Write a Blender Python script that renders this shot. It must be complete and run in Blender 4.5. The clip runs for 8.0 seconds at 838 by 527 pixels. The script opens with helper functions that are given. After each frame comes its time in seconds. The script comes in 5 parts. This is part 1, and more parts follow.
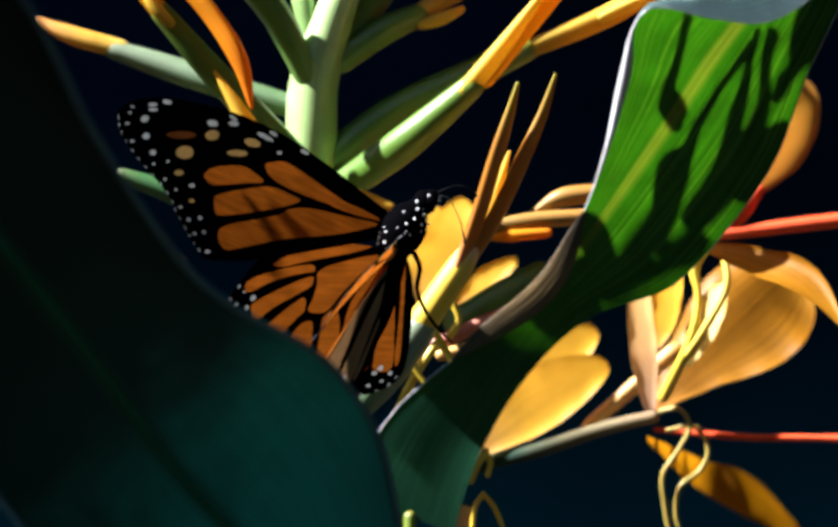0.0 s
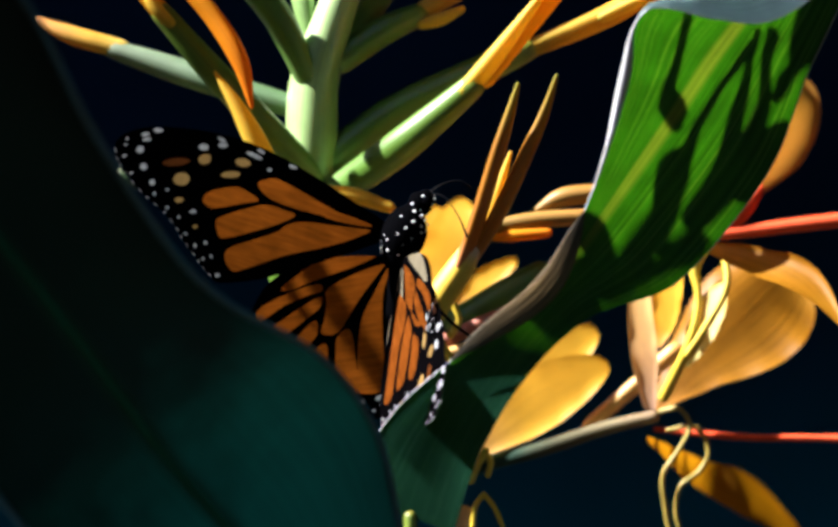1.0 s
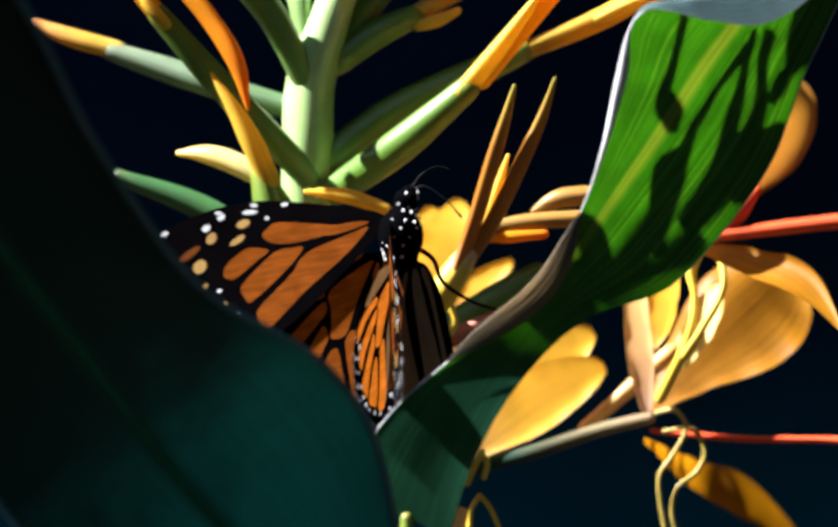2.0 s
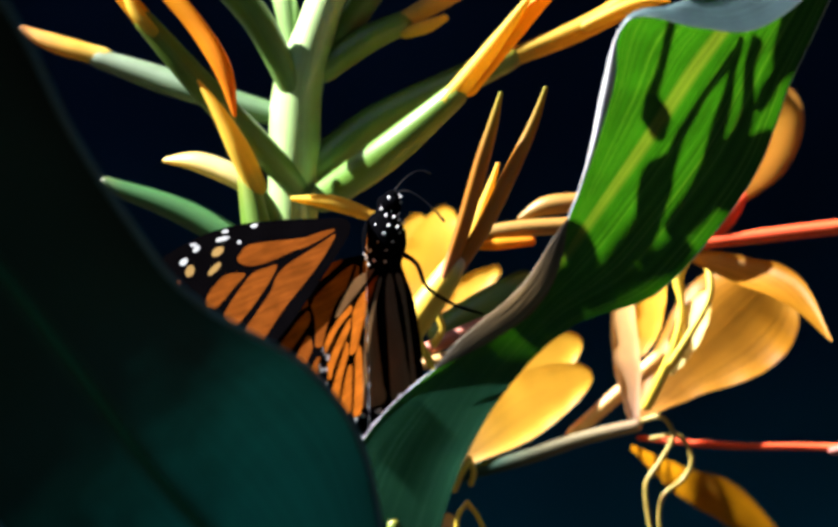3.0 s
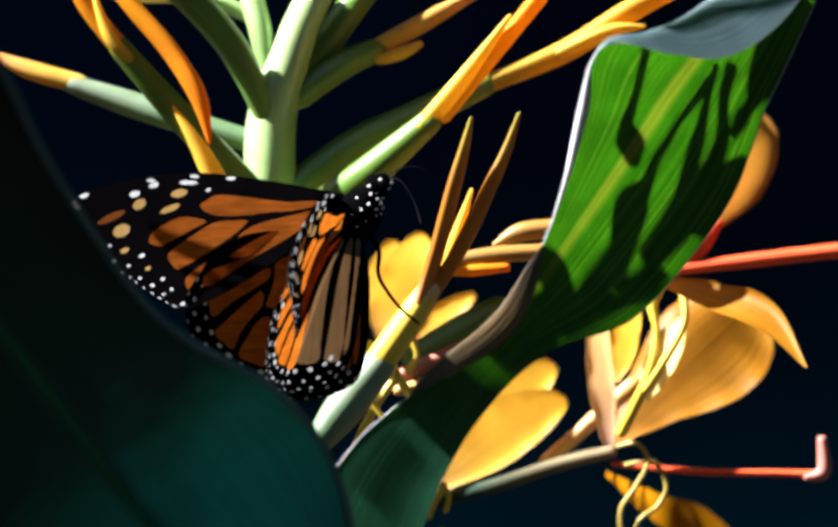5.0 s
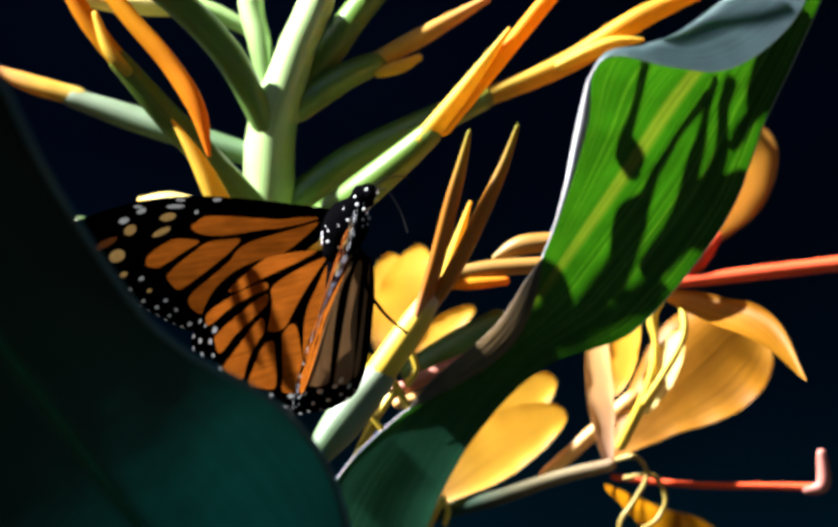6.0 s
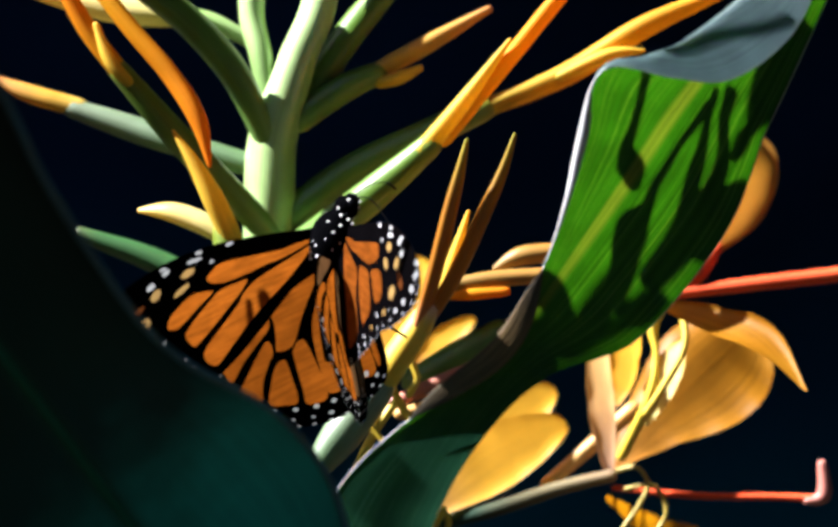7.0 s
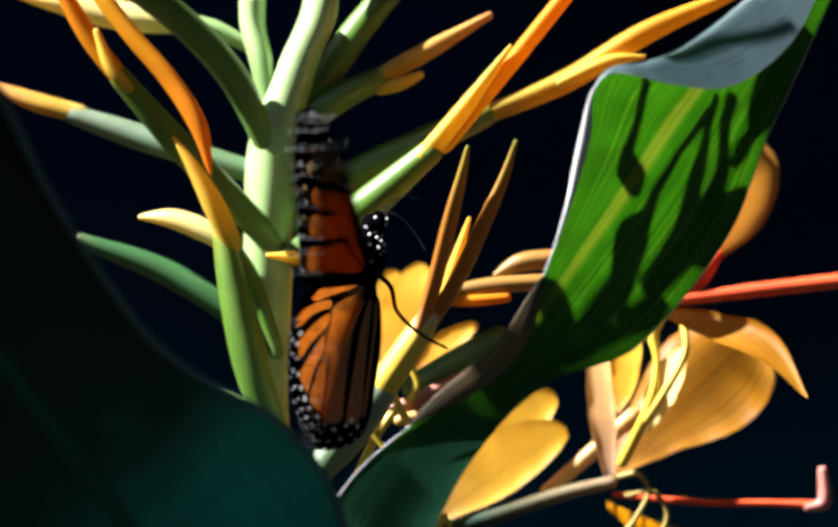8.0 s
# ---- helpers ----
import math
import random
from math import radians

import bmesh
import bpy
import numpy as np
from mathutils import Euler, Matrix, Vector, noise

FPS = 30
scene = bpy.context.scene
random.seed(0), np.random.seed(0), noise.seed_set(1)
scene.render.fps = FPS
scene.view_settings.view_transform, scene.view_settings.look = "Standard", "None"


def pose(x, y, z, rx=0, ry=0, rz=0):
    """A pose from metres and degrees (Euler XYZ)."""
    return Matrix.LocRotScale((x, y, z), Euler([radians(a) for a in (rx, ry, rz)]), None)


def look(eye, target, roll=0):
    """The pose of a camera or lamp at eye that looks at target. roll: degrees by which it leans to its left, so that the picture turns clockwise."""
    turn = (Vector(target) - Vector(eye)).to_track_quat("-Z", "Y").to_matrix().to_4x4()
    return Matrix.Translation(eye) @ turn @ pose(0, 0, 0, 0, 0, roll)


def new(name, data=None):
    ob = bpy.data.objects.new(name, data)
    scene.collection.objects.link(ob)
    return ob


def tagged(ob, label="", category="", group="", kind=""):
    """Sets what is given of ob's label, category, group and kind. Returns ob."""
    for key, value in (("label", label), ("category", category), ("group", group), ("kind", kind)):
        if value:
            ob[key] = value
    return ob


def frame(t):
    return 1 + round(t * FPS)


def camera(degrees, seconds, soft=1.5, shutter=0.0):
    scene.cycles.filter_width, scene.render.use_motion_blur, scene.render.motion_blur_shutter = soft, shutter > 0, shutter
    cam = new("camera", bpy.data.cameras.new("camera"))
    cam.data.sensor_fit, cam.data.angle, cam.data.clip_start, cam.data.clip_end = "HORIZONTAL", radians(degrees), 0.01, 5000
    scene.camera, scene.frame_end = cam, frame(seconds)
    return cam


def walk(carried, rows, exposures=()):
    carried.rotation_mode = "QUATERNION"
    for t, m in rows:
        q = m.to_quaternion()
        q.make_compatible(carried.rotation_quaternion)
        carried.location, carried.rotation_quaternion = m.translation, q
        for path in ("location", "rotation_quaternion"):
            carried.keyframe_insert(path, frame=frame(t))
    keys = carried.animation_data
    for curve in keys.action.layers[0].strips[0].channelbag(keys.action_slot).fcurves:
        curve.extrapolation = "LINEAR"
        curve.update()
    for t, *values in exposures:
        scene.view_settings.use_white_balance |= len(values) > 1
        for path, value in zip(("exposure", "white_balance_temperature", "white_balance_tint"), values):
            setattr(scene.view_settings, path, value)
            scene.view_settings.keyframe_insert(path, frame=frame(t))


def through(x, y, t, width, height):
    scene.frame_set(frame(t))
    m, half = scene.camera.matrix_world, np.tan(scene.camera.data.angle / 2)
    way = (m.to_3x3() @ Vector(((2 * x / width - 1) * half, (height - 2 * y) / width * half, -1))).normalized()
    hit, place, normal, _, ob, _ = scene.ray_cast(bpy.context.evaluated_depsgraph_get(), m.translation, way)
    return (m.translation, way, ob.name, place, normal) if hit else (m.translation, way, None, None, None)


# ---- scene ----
# A monarch butterfly on a flowering ginger plant in a shaded garden. Plan numbers are centimetres about ORIGIN.
ORIGIN = Vector((0, 0, 1.2))
cam = camera(6.6, 8.0, soft=3.3, shutter=0.5)
cam.data.dof.use_dof, cam.data.dof.focus_distance, cam.data.dof.aperture_fstop = True, 1.19, 22
walk(cam, [
    (0.0, pose(0, -1.2, 1.2, 90.0000, 0, 0.0000)),
    (0.5, pose(0, -1.2, 1.2, 90.0000, 0, 0.0000)),
    (1.0, pose(0, -1.2, 1.2, 90.0000, 0, 0.0013)),
    (1.2, pose(0, -1.2, 1.2, 90.0004, 0, -0.0000)),
    (1.8, pose(0, -1.2, 1.2, 90.0072, 0, -0.0176)),
    (2.3, pose(0, -1.2, 1.2, 90.0190, 0, -0.0442)),
    (2.5, pose(0, -1.2, 1.2, 90.0253, 0, -0.0569)),
    (3.0, pose(0, -1.2, 1.2, 90.0674, 0, -0.1306)),
    (3.5, pose(0, -1.2, 1.2, 90.1201, 0, -0.2065)),
    (4.0, pose(0, -1.2, 1.2, 90.1728, 0, -0.2781)),
    (4.5, pose(0, -1.2, 1.2, 90.2233, 0, -0.3202)),
    (5.0, pose(0, -1.2, 1.2, 90.2755, 0, -0.3297)),
    (5.5, pose(0, -1.2, 1.2, 90.3278, 0, -0.3329)),
    (6.0, pose(0, -1.2, 1.2, 90.3792, 0, -0.3350)),
    (6.5, pose(0, -1.2, 1.2, 90.4256, 0, -0.3329)),
    (7.0, pose(0, -1.2, 1.2, 90.4635, 0, -0.3287)),
    (7.5, pose(0, -1.2, 1.2, 90.4972, 0, -0.3266)),
    (8.0, pose(0, -1.2, 1.2, 90.5141, 0, -0.3245)),
], exposures=[(0.0, 2.26), (1.2, 2.13), (2.3, 2.44), (4.5, 2.5), (6.0, 2.44), (6.5, 2.35), (7.0, 2.22), (8.0, 2.22)])

# ---- light ----
SUN = Vector((-0.69, -0.07, 0.72)).normalized()      # the way to the sun
world = bpy.data.worlds.new("sky")
scene.world = world
world.use_nodes = True
sky = world.node_tree.nodes.new("ShaderNodeTexSky")
sky.sky_type, sky.sun_disc = "NISHITA", False
sky.sun_elevation = math.asin(SUN.z)
sky.sun_rotation = math.atan2(SUN.x, SUN.y)
world.node_tree.links.new(sky.outputs[0], world.node_tree.nodes["Background"].inputs[0])
world.node_tree.nodes["Background"].inputs[1].default_value = 0.045
sun = new("sun", bpy.data.lights.new("sun", "SUN"))
sun.data.energy, sun.data.angle, sun.data.color = 5.0, radians(0.5), (0.98, 0.98, 0.98)
sun.matrix_world = look(ORIGIN + SUN * 3, ORIGIN)


# ---- materials ----
def ramp(tree, factor, stops):
    node = tree.nodes.new("ShaderNodeValToRGB")
    while len(node.color_ramp.elements) < len(stops):
        node.color_ramp.elements.new(0.5)
    for e, (p, c) in zip(node.color_ramp.elements, stops):
        e.position, e.color = p, (*c, 1)
    tree.links.new(factor, node.inputs[0])
    return node.outputs[0]


def mixed(tree, kind, factor, a, b):
    node = tree.nodes.new("ShaderNodeMix")
    node.data_type, node.blend_type = "RGBA", kind
    if isinstance(factor, float):
        node.inputs[0].default_value = factor
    else:
        tree.links.new(factor, node.inputs[0])
    for socket, value in ((node.inputs[6], a), (node.inputs[7], b)):
        if isinstance(value, tuple):
            socket.default_value = (*value, 1)
        else:
            tree.links.new(value, socket)
    return node.outputs[2]


def noise_of(tree, scale, detail=4.0, stretch=None):
    coords = tree.nodes.new("ShaderNodeTexCoord")
    tex = tree.nodes.new("ShaderNodeTexNoise")
    tex.inputs["Scale"].default_value, tex.inputs["Detail"].default_value = scale, detail
    if stretch:
        mapping = tree.nodes.new("ShaderNodeMapping")
        mapping.inputs["Scale"].default_value = stretch
        tree.links.new(coords.outputs["UV"], mapping.inputs[0])
        tree.links.new(mapping.outputs[0], tex.inputs["Vector"])
    else:
        tree.links.new(coords.outputs["Object"], tex.inputs["Vector"])
    return tex.outputs[0]


def tissue(name, stops, through=0.0, through_stops=None, rough=0.45, streaks=(60, 2), streak=0.25, patch=0.25, bump=0.15, sub=0.0, coat=0.0, spec=0.5, rib=None, lines=None):
    """A plant surface whose colour runs along its length (v) by stops, with fine lengthwise streaks and larger blotches.
    through: the share of light that passes the sheet, coloured by through_stops. rib: the colour of a paler midrib."""
    mat = bpy.data.materials.new(name)
    mat.use_nodes = True
    t = mat.node_tree
    bsdf = t.nodes["Principled BSDF"]
    coords = t.nodes.new("ShaderNodeTexCoord")
    split = t.nodes.new("ShaderNodeSeparateXYZ")
    t.links.new(coords.outputs["UV"], split.inputs[0])
    along = t.nodes.new("ShaderNodeMath")
    along.operation = "ADD"
    wobble = t.nodes.new("ShaderNodeMath")
    wobble.operation = "MULTIPLY_ADD"
    wobble.inputs[1].default_value, wobble.inputs[2].default_value = 0.16, -0.08
    t.links.new(noise_of(t, 90.0), wobble.inputs[0])
    t.links.new(split.outputs[1], along.inputs[0])
    t.links.new(wobble.outputs[0], along.inputs[1])
    fine = noise_of(t, 1.0, 3.0, (streaks[0], streaks[1], 1))
    broad = noise_of(t, 160.0, 5.0)
    ribline = None
    if rib:
        away = t.nodes.new("ShaderNodeMath")
        away.operation = "SUBTRACT"
        away.inputs[1].default_value = 0.5
        t.links.new(split.outputs[0], away.inputs[0])
        size = t.nodes.new("ShaderNodeMath")
        size.operation = "ABSOLUTE"
        t.links.new(away.outputs[0], size.inputs[0])
        ribline = ramp(t, size.outputs[0], [(0.0, (0.75, 0.75, 0.75)), (0.006, (0.3, 0.3, 0.3)), (0.016, (0.75, 0.75, 0.75)), (0.024, (0.5, 0.5, 0.5)), (0.05, (0, 0, 0))])
        ribline = mixed(t, "MULTIPLY", 1.0, ribline, ramp(t, split.outputs[1], [(0.22, (0, 0, 0)), (0.4, (1, 1, 1))]))

    def coloured(table, glow=True):
        c = ramp(t, along.outputs[0], table)
        c = mixed(t, "MULTIPLY", streak, c, ramp(t, fine, [(0.35, (0.35, 0.35, 0.35)), (0.62, (1, 1, 1))]))
        c = mixed(t, "MULTIPLY", patch, c, ramp(t, broad, [(0.3, (0.35, 0.33, 0.3)), (0.65, (1, 1, 1))]))
        if lines:                                    # pale lengthwise veins
            c = mixed(t, "MIX", ramp(t, noise_of(t, 1.0, 2.0, (75, 0.2, 1)), [(0.57, (0, 0, 0)), (0.66, (0.65, 0.65, 0.65))]), c, lines if glow else (0.05, 0.2, 0.12))
        if ribline:
            c = mixed(t, "MIX", ribline, c, rib if glow else (0.06, 0.13, 0.05))
        return c

    t.links.new(coloured(stops, not lines), bsdf.inputs["Base Color"])
    bsdf.inputs["Roughness"].default_value = rough
    bsdf.inputs["Specular IOR Level"].default_value = spec
    bsdf.inputs["Coat Weight"].default_value, bsdf.inputs["Coat Roughness"].default_value = coat, 0.4
    if sub:
        bsdf.inputs["Subsurface Weight"].default_value = sub
        bsdf.inputs["Subsurface Scale"].default_value = 0.0008
        bsdf.inputs["Subsurface Radius"].default_value = (1.0, 0.8, 0.35)
    relief = t.nodes.new("ShaderNodeBump")
    relief.inputs["Strength"].default_value, relief.inputs["Distance"].default_value = bump, 0.0004
    t.links.new(fine, relief.inputs["Height"])
    t.links.new(relief.outputs[0], bsdf.inputs["Normal"])
    if through:
        out = t.nodes["Material Output"]
        pass_through = t.nodes.new("ShaderNodeBsdfTranslucent")
        t.links.new(coloured(through_stops or stops), pass_through.inputs[0])
        t.links.new(relief.outputs[0], pass_through.inputs["Normal"])
        mix = t.nodes.new("ShaderNodeMixShader")
        mix.inputs[0].default_value = through
        t.links.new(bsdf.outputs[0], mix.inputs[1])
        t.links.new(pass_through.outputs[0], mix.inputs[2])
        t.links.new(mix.outputs[0], out.inputs[0])
    return mat


def plain(*c):
    return [(0.0, c), (1.0, c)]


GREEN = tissue("bract green", [(0, (0.2, 0.34, 0.1)), (0.3, (0.1, 0.22, 0.025)), (0.75, (0.11, 0.21, 0.02)), (0.92, (0.2, 0.24, 0.022)), (1, (0.4, 0.33, 0.03))], through=0.06, through_stops=plain(0.14, 0.3, 0.02), coat=0.3, rough=0.42, streak=0.3, patch=0.35)
WAXY = tissue("bract waxy grey green", [(0, (0.06, 0.15, 0.04)), (0.5, (0.14, 0.22, 0.12)), (1, (0.24, 0.3, 0.2))], through=0.05, coat=0.6, rough=0.5, streak=0.3, patch=0.4)
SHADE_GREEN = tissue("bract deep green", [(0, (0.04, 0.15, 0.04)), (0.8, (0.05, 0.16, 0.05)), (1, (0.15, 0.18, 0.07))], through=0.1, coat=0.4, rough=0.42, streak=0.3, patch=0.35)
PALE_GREEN = tissue("stem pale green", [(0, (0.17, 0.36, 0.08)), (0.12, (0.42, 0.6, 0.25)), (0.4, (0.38, 0.57, 0.21)), (1, (0.14, 0.3, 0.05))], through=0.03, through_stops=plain(0.2, 0.36, 0.05), coat=1.0, rough=0.36, streak=0.3, patch=0.4)
YELLOW = tissue("bud yellow", [(0, (0.45, 0.48, 0.06)), (0.25, (0.9, 0.6, 0.06)), (1, (0.9, 0.56, 0.07))], through=0.4, through_stops=plain(0.95, 0.6, 0.05), rough=0.5, spec=0.3, patch=0.15)
PALE_YELLOW = tissue("bud pale yellow", [(0, (0.6, 0.6, 0.2)), (0.4, (0.9, 0.75, 0.3)), (1, (0.9, 0.6, 0.08))], through=0.3, rough=0.42, coat=0.3)
ORANGE = tissue("bud orange", [(0, (0.9, 0.5, 0.03)), (0.4, (0.92, 0.36, 0.01)), (1, (0.9, 0.22, 0.01))], through=0.4, through_stops=[(0, (0.95, 0.58, 0.02)), (1, (0.95, 0.32, 0.008))], rough=0.55, spec=0.2, patch=0.15)
AMBER = tissue("bud amber", [(0, (0.6, 0.46, 0.06)), (0.5, (0.75, 0.4, 0.025)), (1, (0.75, 0.32, 0.02))], through=0.4, through_stops=plain(0.85, 0.45, 0.015), rough=0.5, patch=0.3, spec=0.3)
GREEN_TIP = tissue("bud orange with green tip", [(0, (0.85, 0.5, 0.34)), (0.1, (0.68, 0.26, 0.1)), (0.2, (0.36, 0.12, 0.006)), (0.55, (0.32, 0.125, 0.005)), (0.8, (0.34, 0.22, 0.01)), (1, (0.36, 0.38, 0.03))], through=0.13, through_stops=plain(0.75, 0.33, 0.008), rough=0.45, spec=0.25, streaks=(9, 1), streak=0.5)
CREAM = tissue("bud tube cream", [(0, (0.34, 0.4, 0.07)), (0.16, (0.72, 0.5, 0.04)), (0.7, (0.85, 0.54, 0.07)), (0.9, (0.85, 0.5, 0.28)), (1, (0.85, 0.45, 0.34))], sub=0.12, rough=0.5, spec=0.3)
PETAL = tissue("petal yellow", [(0, (0.72, 0.36, 0.12)), (0.3, (0.86, 0.46, 0.04)), (1, (0.9, 0.48, 0.035))], through=0.45, through_stops=plain(0.9, 0.44, 0.02), coat=0.0, spec=0.25, rough=0.45, streaks=(40, 1.5), streak=0.2)
PETAL_BROAD = tissue("petal broad", [(0, (0.52, 0.22, 0.04)), (0.35, (0.5, 0.21, 0.016)), (0.7, (0.5, 0.2, 0.01)), (1, (0.6, 0.27, 0.02))], through=0.5, through_stops=plain(0.6, 0.24, 0.005), coat=0.0, spec=0.2, patch=0.35, rough=0.45, streaks=(26, 1.0), streak=0.4, bump=0.2)
PETAL_PINK = tissue("petal pinkish", [(0, (0.65, 0.38, 0.26)), (0.4, (0.75, 0.43, 0.18)), (1, (0.85, 0.52, 0.15))], through=0.35, rough=0.5)
PETAL_ORANGE = tissue("petal orange", [(0, (0.6, 0.22, 0.03)), (1, (0.6, 0.27, 0.03))], through=0.45, rough=0.5)
FILAMENT = tissue("filament yellow", plain(0.8, 0.55, 0.05), sub=0.1, rough=0.45)
OLIVE = tissue("filament olive", plain(0.4, 0.3, 0.06), sub=0.1, rough=0.45)
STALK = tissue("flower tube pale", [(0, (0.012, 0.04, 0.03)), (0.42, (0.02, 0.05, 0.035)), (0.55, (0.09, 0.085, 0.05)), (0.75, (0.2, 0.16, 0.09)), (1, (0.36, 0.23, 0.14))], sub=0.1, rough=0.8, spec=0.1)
STAMEN = tissue("stamen orange red", [(0, (0.8, 0.09, 0.03)), (1, (0.88, 0.11, 0.035))], sub=0.1, rough=0.5, spec=0.2)
ANTHER = tissue("anther pink", plain(0.6, 0.2, 0.16), rough=0.5, patch=0.6)
RUST = tissue("bud rusty", [(0, (0.65, 0.52, 0.14)), (0.35, (0.75, 0.43, 0.06)), (1, (0.6, 0.24, 0.09))], through=0.25, patch=0.45, spec=0.3)
TAN = tissue("tube tan", plain(0.66, 0.36, 0.1), sub=0.1)
ROSE = tissue("tube rose", plain(0.5, 0.16, 0.1), sub=0.1)
LEAF = tissue("leaf green", plain(0.015, 0.078, 0.042), through=0.5, through_stops=plain(0.062, 0.3, 0.006), coat=0.0, rough=0.45, streaks=(190, 0.4), streak=0.8, patch=0.25, bump=0.18, rib=(0.38, 0.42, 0.03), spec=0.05, lines=(0.24, 0.46, 0.02))
LEAF_UNDER = tissue("leaf underside waxy", plain(0.12, 0.185, 0.235), through=0.6, through_stops=plain(0.8, 0.9, 0.7), coat=0.3, rough=0.4, streaks=(110, 0.6), streak=0.35, patch=0.4, bump=0.3)
# Shade painted along the leaf: near-black at its upper end, lighter at the lower.
SHADED_LEAF = tissue("leaf dark green with painted shade", [(0, (0.0004, 0.004, 0.005)), (0.5, (0.0004, 0.006, 0.007)), (0.67, (0.0006, 0.01, 0.012)), (0.82, (0.012, 0.16, 0.16)), (1, (0.014, 0.22, 0.22))], through=0.007, through_stops=[(0, (0.001, 0.04, 0.03)), (0.5, (0.001, 0.07, 0.05)), (0.62, (0.002, 0.08, 0.07)), (0.82, (0.012, 0.62, 0.48)), (1, (0.012, 0.6, 0.42))], rough=0.6, spec=0.12, streaks=(110, 0.6), streak=0.3, patch=0.15, bump=0.25, rib=(0.006, 0.05, 0.03))
RIB = tissue("leaf midrib", plain(0.012, 0.16, 0.09), through=0.1, rough=0.6, spec=0.1)
# The sunlit highlight on the rolled margin is put into this pale colour.
LIT_EDGE = tissue("leaf margin", plain(0.65, 0.65, 0.7), rough=0.35, patch=0.5)
# The soft bluish glow along the dark leaf's rim is put into this colour.
GLOW_EDGE = tissue("dark leaf margin with painted glow", plain(0.03, 0.14, 0.2), rough=0.5)
DRY_EDGE = tissue("dry leaf margin", [(0, (0.05, 0.05, 0.045)), (0.5, (0.17, 0.105, 0.04)), (1, (0.05, 0.05, 0.045))], rough=0.6, spec=0.2, streaks=(14, 3), streak=0.8, patch=0.6, bump=0.4)
DULL = tissue("bud dull orange", [(0, (0.36, 0.22, 0.05)), (1, (0.48, 0.22, 0.04))], through=0.25, rough=0.45)
WING_BLACK = tissue("wing scales black", plain(0.0012, 0.001, 0.0013), rough=0.8, spec=0.0, patch=0.4, streak=0.1, bump=0.1)
WING_ORANGE = tissue("wing scales orange", plain(0.23, 0.06, 0.009), through=0.46, through_stops=plain(0.4, 0.105, 0.01), rough=0.65, spec=0.0, streaks=(7, 70), streak=0.5, patch=0.55, bump=0.1)
WING_TAN = tissue("wing scales buff", plain(0.15, 0.125, 0.085), through=0.11, through_stops=plain(0.4, 0.21, 0.09), rough=0.7, spec=0.0, patch=0.3)
WING_PEACH = tissue("wing spots peach", plain(0.36, 0.22, 0.08), through=0.4, rough=0.7, spec=0.0)
WING_BROWN = tissue("wing scales brown", plain(0.1, 0.03, 0.008), through=0.3, rough=0.7, spec=0.0)
WHITE = tissue("wing spots white", plain(0.5, 0.51, 0.54), through=0.3, rough=0.6, spec=0.0)
WHITE_SCALES = tissue("white scales", plain(0.8, 0.8, 0.8), rough=0.7, spec=0.1)
BODY = tissue("insect body black", plain(0.0015, 0.0015, 0.002), rough=0.9, bump=0.3, spec=0.0)
ANTENNA = tissue("antenna dark grey", plain(0.005, 0.005, 0.007), rough=0.6, spec=0.1)
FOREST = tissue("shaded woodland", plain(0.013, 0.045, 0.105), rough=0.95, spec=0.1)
tree = FOREST.node_tree                              # haze and gloom painted in by height: teal below, near-black blue above
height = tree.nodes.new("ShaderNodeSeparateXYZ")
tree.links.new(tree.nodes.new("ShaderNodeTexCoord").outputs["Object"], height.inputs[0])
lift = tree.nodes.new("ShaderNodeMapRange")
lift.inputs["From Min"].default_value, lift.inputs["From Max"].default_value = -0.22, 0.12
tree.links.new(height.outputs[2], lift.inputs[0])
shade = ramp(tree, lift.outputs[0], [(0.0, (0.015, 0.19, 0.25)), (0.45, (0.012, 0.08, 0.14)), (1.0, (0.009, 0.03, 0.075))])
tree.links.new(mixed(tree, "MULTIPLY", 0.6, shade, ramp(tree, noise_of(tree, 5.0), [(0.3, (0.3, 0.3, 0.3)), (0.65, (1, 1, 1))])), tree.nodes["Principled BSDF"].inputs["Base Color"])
SOIL = tissue("soil", plain(0.03, 0.022, 0.015), rough=0.95, spec=0.1)


# ---- builders ----
def cm(p):
    return Vector(p) / 100


def spline(values, n):
    """Smooth values along a row of keys, n steps from key to key."""
    keys = [np.array(v, float) for v in values]
    out = []
    for i in range(len(keys) - 1):
        a, b, c, d = keys[max(i - 1, 0)], keys[i], keys[i + 1], keys[min(i + 2, len(keys) - 1)]
        for k in range(n):
            s = k / n
            out.append(0.5 * (2 * b + (c - a) * s + (2 * a - 5 * b + 4 * c - d) * s * s + (3 * b - a - 3 * c + d) * s ** 3))
    out.append(keys[-1])
    return out


